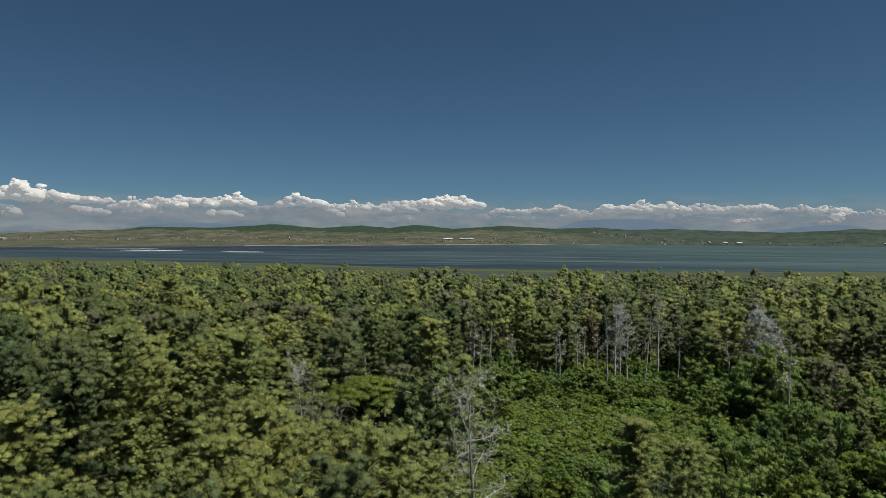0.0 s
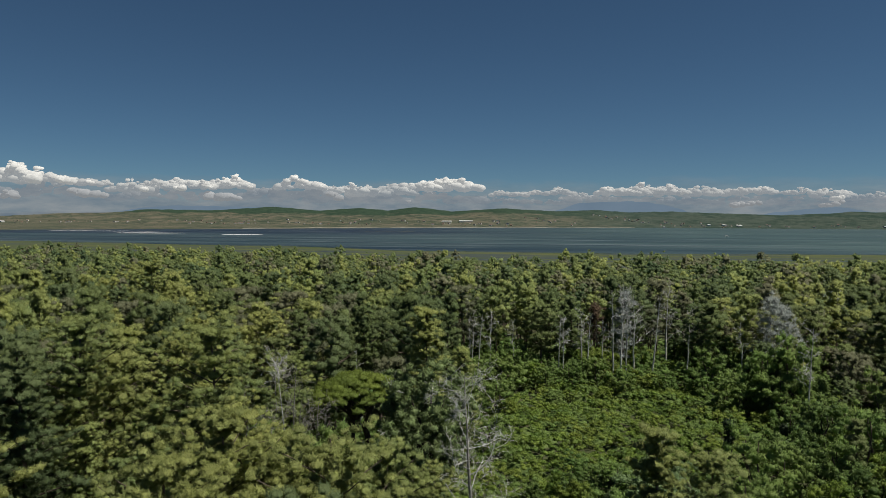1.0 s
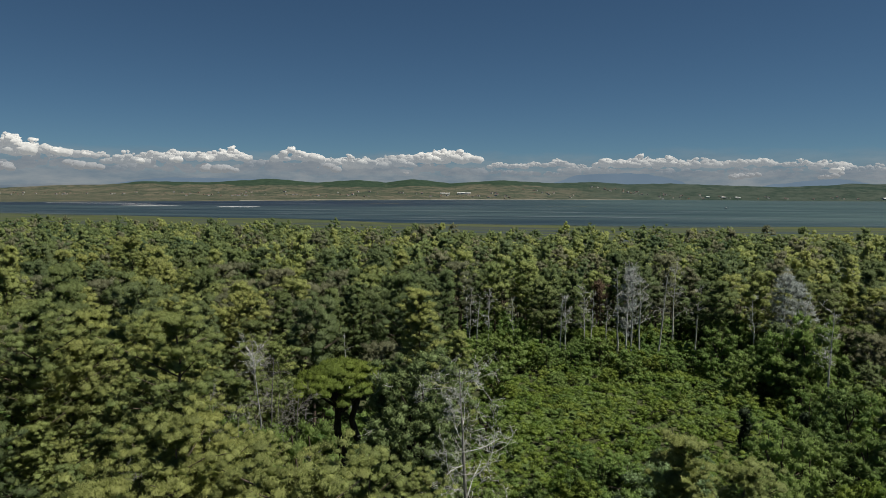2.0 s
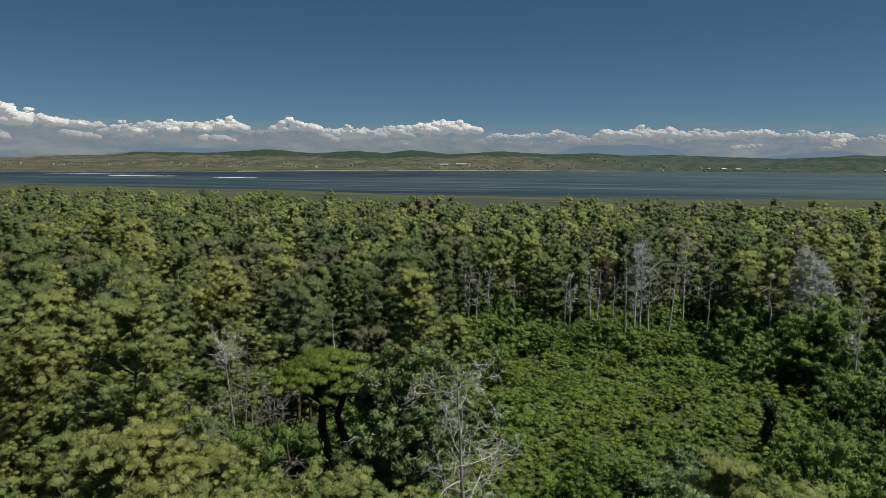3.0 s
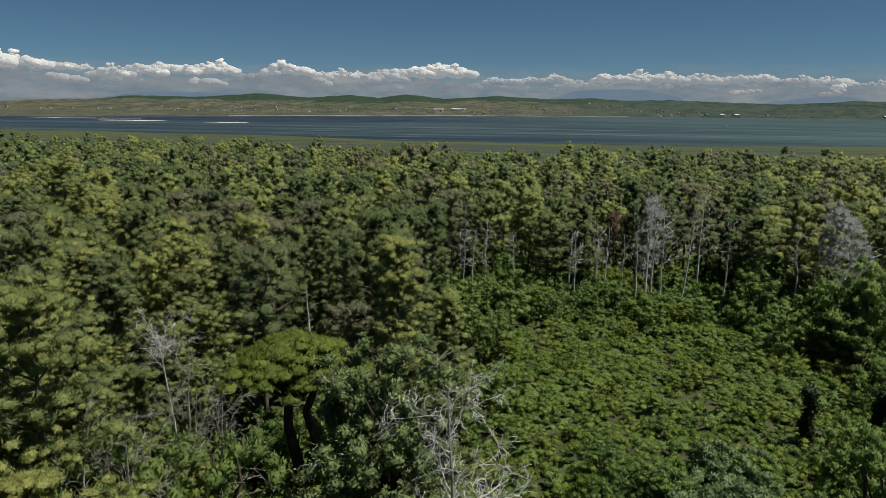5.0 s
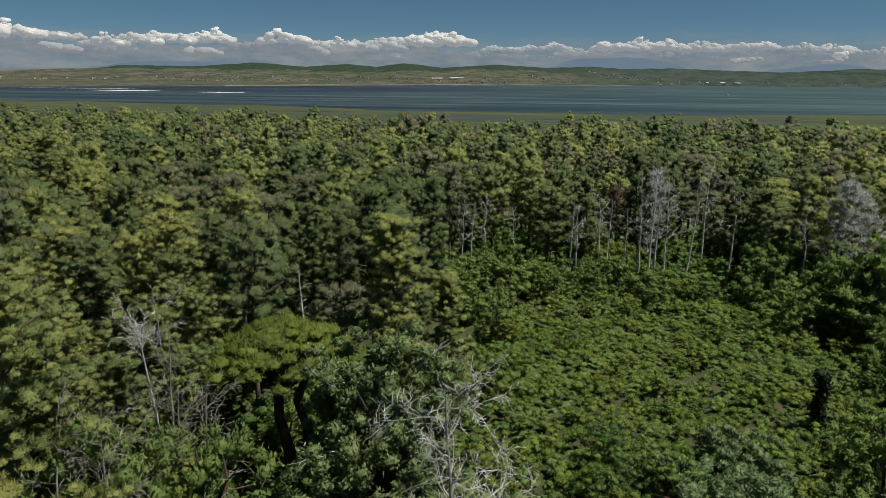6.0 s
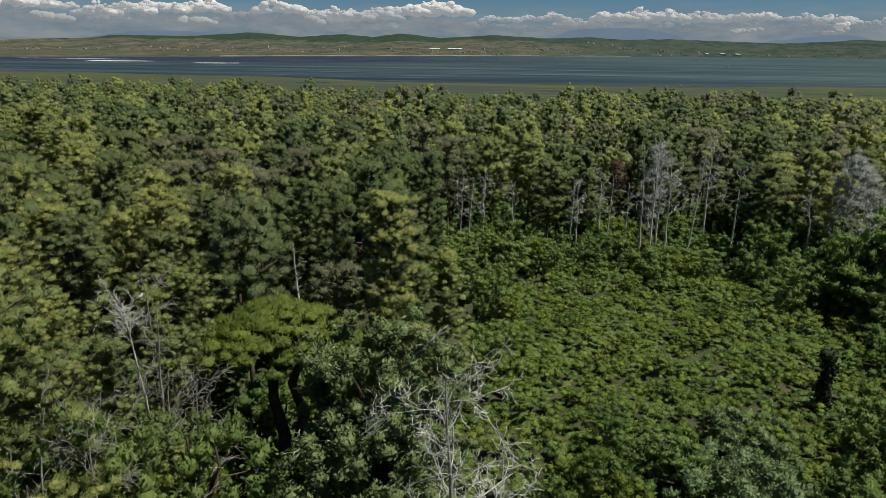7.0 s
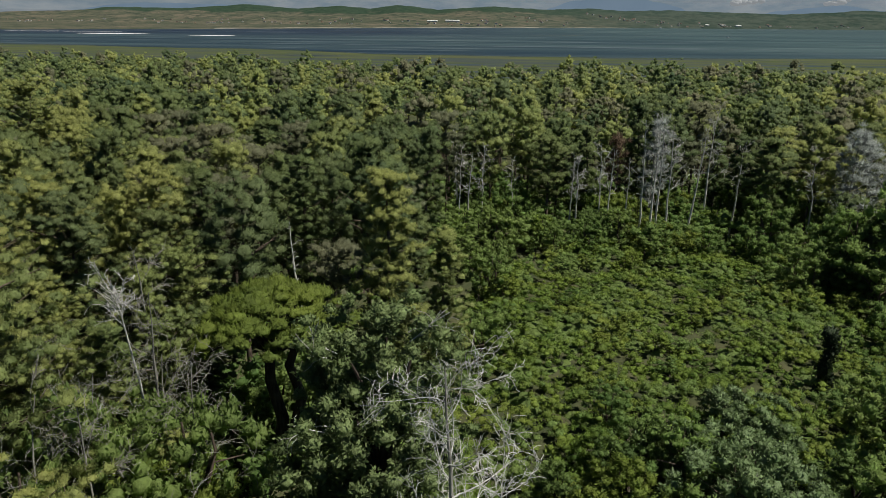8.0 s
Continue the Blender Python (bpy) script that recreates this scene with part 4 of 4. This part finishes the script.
SHRUB_ROOTS = [make_broad_tree(140 + k, h, r, BRAMBLE if k % 2 else SHRUB, "rounded leafy yellow-green shrub in the undergrowth" if k % 2 else "rounded leafy green shrub in the undergrowth", 56, 0.18, 70, 0.0, "shrub", "bush", "shrubs round the clearing", stems=2)
               for k, (h, r) in enumerate(((4.6, 2.4), (3.8, 2.6), (5.6, 2.5), (3.0, 2.2)))]
shrub_spots = [(-13.4, 69.0, 1.1, 1.0, 0), (-10.4, 69.6, 1.15, 1.0, 2), (-15.0, 67.0, 1.0, 1.0, 1), (-9.2, 67.4, 0.9, 1.0, 0), (-8.0, 64.0, 0.8, 1.0, 2), (8.4, 67.6, 0.85, 0.9, 0), (6.2, 66.4, 0.8, 0.9, 1), (10.2, 65.4, 0.9, 0.9, 2), (7.2, 62.5, 1.0, 0.9, 1), (5.4, 60.5, 0.9, 1.0, 3), (9.0, 57.5, 1.1, 1.0, 0), (21.0, 64.0, 1.25, 1.2, 2), (24.0, 66.5, 1.2, 1.1, 0), (19.5, 59.5, 1.1, 1.0, 2), (26.5, 62.0, 1.2, 1.0, 1),
               (28.6, 107.0, 1.25, 1.05, 2), (26.9, 105.4, 0.95, 1.0, 0), (28.0, 97.0, 1.1, 1.0, 2), (33.1, 106.4, 1.0, 1.0, 0), (-0.4, 92.0, 1.0, 1.0, 2), (13.6, 101.0, 0.75, 0.9, 1), (9.2, 102.0, 0.7, 0.8, 3),
               (25.5, 113.0, 0.7, 0.8, 3), (6.1, 88.6, 0.5, 0.6, 3), (5.9, 77.0, 0.45, 0.6, 3), (-16.5, 42.0, 1.3, 1.4, 2), (34.9, 94.2, 1.5, 1.4, 2), (33.0, 84.0, 1.1, 1.1, 0), (34.0, 76.0, 1.2, 1.1, 1), (26.3, 92.4, 0.6, 0.8, 3),
               (22.6, 98.6, 0.55, 0.7, 1), (-0.7, 103.3, 0.7, 0.9, 0), (7.3, 91.1, 0.55, 0.75, 0), (3.7, 85.4, 0.4, 0.7, 3), (7.4, 106.2, 0.8, 0.8, 0), (13.1, 99.4, 0.5, 0.7, 3), (24.5, 102.5, 0.6, 0.7, 1), (30.1, 96.6, 0.8, 0.9, 2), (30.9, 91.1, 0.7, 0.8, 1), (23.6, 69.5, 1.1, 1.1, 0), (6.8, 76.8, 0.4, 0.6, 1), (17.0, 104.5, 0.9, 0.9, 0), (21.0, 106.0, 1.0, 0.9, 1)]
rng = np.random.default_rng(77)
for _ in range(48):
    x, y = rng.uniform(-27, -9), rng.uniform(44, 66)
    if abs(x + 4.6) > 5.5 and not (-16.5 < x < -7 and 54 < y < 66):
        shrub_spots.append((x, y, rng.uniform(0.7, 1.2), rng.uniform(0.8, 1.3), int(rng.integers(0, 4))))
for _ in range(34):
    shrub_spots.append((rng.uniform(-1, 30), rng.uniform(68, 104), rng.uniform(0.35, 0.8), rng.uniform(0.5, 0.85), int(rng.integers(0, 4))))
for _ in range(60):
    x = rng.uniform(-5, 40)
    shrub_spots.append((x, 107 + rng.uniform(-3, 6), rng.uniform(0.6, 1.05), rng.uniform(0.8, 1.1), int(rng.integers(0, 4))))
for _ in range(46):
    shrub_spots.append((rng.uniform(-4, 52), rng.uniform(114, 124), rng.uniform(0.9, 1.4), rng.uniform(0.9, 1.3), int(rng.integers(0, 4))))
for _ in range(60):
    x, y = rng.uniform(30, 48), rng.uniform(66, 110)
    if x > 29 + 0.1 * (y - 66):
        shrub_spots.append((x, y, rng.uniform(0.9, 1.5), rng.uniform(0.8, 1.3), int(rng.integers(0, 4))))
for _ in range(44):
    x, y = rng.uniform(-19, -8.5), rng.uniform(46, 62)
    if x < -12.5 and not (x > -15 and y > 57):
        shrub_spots.append((x, y, rng.uniform(1.0, 1.7), rng.uniform(0.9, 1.5), int(rng.integers(0, 4))))
for _ in range(16):
    y = rng.uniform(76, 112)
    shrub_spots.append((rng.uniform(-0.07 * (y - 24) - 1, 0.5), y, rng.uniform(0.6, 1.0), rng.uniform(0.7, 1.1), int(rng.integers(0, 4))))
put_all(SHRUB_ROOTS, shrub_spots)
DARK_ROOTS = [make_broad_tree(160 + k, h, r, IVY_GREEN, "dense dark green thicket tree at the clearing's edge", 60, 0.2, 80, 0.0, "thicket", "bush", "dark thickets", stems=2, bark=BARK_DARK)
              for k, (h, r) in enumerate(((6.4, 2.9), (5.2, 2.6)))]
put_all(DARK_ROOTS, [(24.2, 68.6, 1.0, 1.0, 0), (27.2, 71.5, 1.05, 1.0, 1), (28.4, 66.8, 1.1, 1.0, 0), (31.6, 75.6, 1.1, 1.1, 0), (33.4, 81.0, 1.0, 1.1, 1), (32.6, 98.0, 1.0, 1.0, 0), (35.0, 104.0, 1.1, 1.1, 1), (0.6, 98.6, 0.8, 0.9, 1),
                     (10.8, 108.6, 0.8, 0.9, 0), (6.4, 64.4, 0.7, 0.9, 1), (8.8, 66.6, 0.65, 0.9, 0), (3.8, 62.0, 0.7, 0.9, 1), (18.6, 62.6, 0.8, 0.9, 0)])

# ---------------------------------------------------------------- the pine wood
NEAR = [make_pine(200, 16.5, 4.6, 0.30, True, PINE_YELLOW, "near", "broad yellow-green pine with feathery layered crown"),
        make_pine(201, 15.0, 2.7, 0.28, False, PINE, "near", "green pine with a pointed tiered crown"),
        make_pine(202, 15.5, 3.6, 0.34, True, PINE_YELLOW, "near", "domed yellow-green pine with dense tufts"),
        make_pine(203, 16.5, 3.2, 0.30, True, PINE_DARK, "near", "dark green pine with an open crown"),
        make_pine(204, 13.0, 3.3, 0.42, True, PINE, "near", "spreading green pine with a bare lower trunk"),
        make_pine(205, 14.5, 2.4, 0.25, False, PINE, "near", "narrow green pine with upswept tufts"),
        make_pine(206, 15.6, 3.3, 0.12, False, PINE_YELLOW, "near", "bushy olive-yellow pine, branched almost to the ground")]
hero = [(-19.6, 53.4, 1.03, 1.0, 0), (-28.6, 45.6, 1.05, 1.0, 3), (-5.8, 36.2, 1.0, 0.98, 2), (9.7, 44.2, 0.86, 1.0, 6), (12.8, 45.4, 0.72, 0.97, 0), (-29.0, 72.6, 0.95, 0.95, 0), (-24.1, 78.0, 0.95, 1.0, 2),
        (-22.8, 75.0, 0.95, 1.0, 4), (-15.3, 84.2, 1.0, 1.0, 1), (-9.2, 35.0, 0.8, 0.95, 2), (-22.4, 34.5, 0.8, 0.9, 2), (-13.2, 40.0, 0.88, 1.0, 0), (-38.5, 52.2, 0.95, 1.0, 3), 
        (-33.0, 58.0, 1.0, 1.0, 0), (-27.0, 62.5, 0.95, 1.0, 2), (-25.8, 69.8, 0.9, 1.0, 3), (-6.6, 72.0, 1.04, 1.0, 6), (-3.4, 73.6, 0.78, 1.0, 6),
        (-21.5, 78.4, 1.02, 1.0, 5), (-16.9, 107.0, 0.82, 1.0, 1), (-25.3, 102.5, 1.05, 1.0, 5), (-40.2, 99.4, 0.95, 1.0, 2), (-10.0, 113.6, 0.84, 1.0, 1), (-54.6, 99.5, 0.9, 1.0, 3),
        (-18.6, 60.2, 0.70, 1.0, 6), (-21.6, 58.4, 0.75, 1.0, 2), (-23.2, 63.4, 0.68, 1.0, 0), (-17.6, 63.8, 0.64, 1.0, 2), 
        (-14.4, 45.6, 0.80, 1.0, 0), (-22.6, 50.4, 0.76, 1.0, 6), (-24.6, 56.0, 0.8, 1.0, 2),
        (-53.2, 107.0, 1.1, 1.0, 0), (-8.0, 81.0, 0.9, 1.0, 3),
        (-5.0, 42.2, 0.75, 1.0, 0), (-8.6, 43.6, 0.78, 0.95, 2), (-3.9, 46.6, 0.66, 0.98, 2), (-11.3, 41.4, 0.74, 1.0, 0), (-7.4, 47.4, 0.6, 1.0, 6), (-15.0, 39.0, 0.8, 1.0, 2), (-11.8, 46.0, 0.7, 1.0, 0),
        (-20.0, 66.6, 0.72, 1.0, 6), (-17.0, 67.6, 0.7, 0.95, 4), (-18.9, 69.8, 0.8, 1.0, 2), (-13.6, 56.8, 0.5, 0.95, 6)]
rng = np.random.default_rng(33)
for _ in range(400):
    x, y = rng.uniform(-28, -9), rng.uniform(40, 64)
    if (x < -17.5 or y < 45) and all((x - p[0]) ** 2 + (y - p[1]) ** 2 > 3.0 ** 2 for p in hero) and not (-16.5 < x < -7 and 56 < y < 66) and not (-9.5 < x < 0 and 50 < y < 62):
        hero.append((x, y, rng.uniform(0.45, 0.72), 1.0, int(rng.choice([2, 6, 4, 6]))))
for x, y, s, tall, which in hero:
    keep(x, y, 2.0)


def free(x, y, gap):
    for a, b, r in taken:
        if (x - a) ** 2 + (y - b) ** 2 < (gap + r * 0.8) ** 2:
            return False
    return True


rng = np.random.default_rng(9)
cells = {}


def try_spot(x, y, gap):
    """Keeps trunks apart by a coarse grid of those already standing."""
    i, j = int(x // 6), int(y // 6)
    for a in (i - 1, i, i + 1):
        for b in (j - 1, j, j + 1):
            for p, q in cells.get((a, b), ()):
                if (x - p) ** 2 + (y - q) ** 2 < gap * gap:
                    return False
    cells.setdefault((i, j), []).append((x, y))
    return True


for x, y, s, tall, which in hero:
    try_spot(x, y, 0.1)


def shore_edge(x):
    line = float(np.interp(x, [-250, -130, -50, 0, 30, 55, 80, 115], [306, 288, 262, 226, 240, 256, 236, 216]))
    return line + 8 * noise.noise(Vector((x * 0.03, 3.3, 0))) + 6 * noise.noise(Vector((x * 0.11, 9.3, 0)))


spots = []
for _ in range(60000):
    y = 20 + 270 * math.sqrt(rng.random())
    x = rng.uniform(-0.82 * (y + 2) - 6, 0.56 * (y + 2) + 8)
    if y > shore_edge(x) or in_clearing(x, y, 2.0) or (-2 < x < 34 and 70 < y < 112) or (3 < x < 30 and 54 < y < 71):
        continue
    if y < 66 and -4 < x < 40 or (-17 < x < 3 and 46 < y < 70) or (72 < y < 113 and -0.07 * (y - 24) - 1.5 < x < 8):
        continue
    if 30 < x < 47 and 62 < y < 107 and rng.random() < 0.93:
        continue
    gap = 3.7 if y < 130 else (3.9 if y < 190 else 4.2)
    if y < 130 and not free(x, y, 1.6):
        continue
    if try_spot(x, y, gap):
        spots.append((x, y))

near_spots, mid_spots, far_spots = list(hero), [], []
for x, y in spots:
    s = rng.uniform(0.80, 1.06) if y < 132 else rng.uniform(0.75, 1.02) - 0.06 * (y > 180 and x < -30)
    tall = rng.uniform(0.84, 1.08)
    if -27 < x < -8 and 38 < y < 68:
        s *= 0.72
    if 27 < x < 48 and 62 < y < 108:
        s *= 0.66
    if y < 55 and x > -36:
        near_spots.append((x, y, s * 0.92, tall, int(rng.choice([0, 1, 2, 2, 3, 4, 5]))))
    elif y < 132:
        mid_spots.append((x, y, s, tall, int(rng.integers(0, 7))))
    else:
        far_spots.append((x, y, s, tall))
put_all(NEAR, near_spots)

MID = [make_pine(220 + k, h, r, bare, dome, m, "mid", label) for k, (h, r, bare, dome, m, label) in enumerate((
    (15.0, 2.5, 0.26, False, PINE, "green pine with a pointed tiered crown"), (14.5, 2.6, 0.40, True, PINE, "round-headed green pine with dense tufts"),
    (15.5, 2.3, 0.30, True, PINE_YELLOW, "slim yellow-green pine with drooping tufts"), (14.0, 2.7, 0.46, True, PINE_GREY, "spreading greyish green pine on a bare trunk"),
    (16.0, 2.4, 0.38, True, PINE_DARK, "tall dark green pine with a ragged crown"), (14.5, 2.1, 0.24, False, PINE, "narrow green pine with upswept tufts"), (15.0, 2.7, 0.40, True, PINE_YELLOW, "round-headed yellow-green pine on a grey trunk")))]
mid_spots.sort(key=lambda p: p[1])
put_all(MID, mid_spots[:305])


def make_far_wood():
    rng = np.random.default_rng(15)
    rest = [(x, y, s, t) for x, y, s, t, w in mid_spots[305:]] + far_spots
    kinds = {d: [pine_soups(300 + k, h, r, b + {"mid": 0.12, "far": 0.18, "remote": 0.26}[d], dome, d) for k, (h, r, b, dome) in enumerate(((15.0, 2.5, 0.3, False), (14.5, 2.6, 0.36, True), (16.0, 2.4, 0.34, True), (14.5, 2.8, 0.38, True), (15.5, 2.2, 0.3, False)))]
             for d in ("mid", "far", "remote")}
    crowns, trunks = {k: [] for k in range(4)}, []
    for x, y, s, tall in rest:
        d = "mid" if y < 132 else "far" if y < 185 else "remote"
        crown, trunk = kinds[d][int(rng.integers(0, 5))]
        turn = rng.uniform(0, 6.28)
        crowns[int(rng.choice(4, p=[0.36, 0.30, 0.20, 0.14]))].append(placed(crown, x, y, GROUND, s, turn, tall))
        if y < 190:
            trunks.append(placed(trunk, x, y, GROUND, s, turn, tall))
    root = thing("pine_wood", "wide pine wood of green and yellowish crowns reaching the lake shore", "wood", kind="stuff")
    for k, m in enumerate((PINE, PINE_YELLOW, PINE_DARK, PINE_GREY)):
        tagged(part_of("crowns", joined(crowns[k]), m, root), kind="stuff")
    tagged(part_of("trunks", joined(trunks), BARK, root), kind="stuff")


make_far_wood()


def make_undergrowth():
    """Low scrub that closes the floor between the trunks."""
    rng = np.random.default_rng(16)
    c, r = [], []
    for _ in range(3400):
        y = rng.uniform(22, 150) if rng.random() < 0.6 else rng.uniform(28, 85)
        x = rng.uniform(-0.8 * y - 6, 0.55 * y + 8)
        if in_clearing(x, y, 0.5) or (-12 < x < -5 and 50 < y < 61):
            continue
        c.append((x, y, GROUND + rng.uniform(0.3, 3.4)))
        r.append(rng.uniform(0.7, 1.3))
    for _ in range(320):
        c.append((rng.uniform(-19, -6), rng.uniform(61, 75), GROUND + rng.uniform(0.3, 2.6)))
        r.append(rng.uniform(0.7, 1.2))
    for _ in range(1700):
        x, y = rng.uniform(-18, 48), rng.uniform(108, 138)
        c.append((x, y, GROUND + rng.uniform(0.4, 3.2)))
        r.append(rng.uniform(0.7, 1.2))
    root = thing("undergrowth", "dense green scrub under the pines", "undergrowth", kind="stuff")
    part_of("leaves", puffs(rng, c, r, 26, 0.3, 0.6, 0.8, 0, 0.2, 0.8, True, heart=0.42), SHRUB, root)


make_undergrowth()
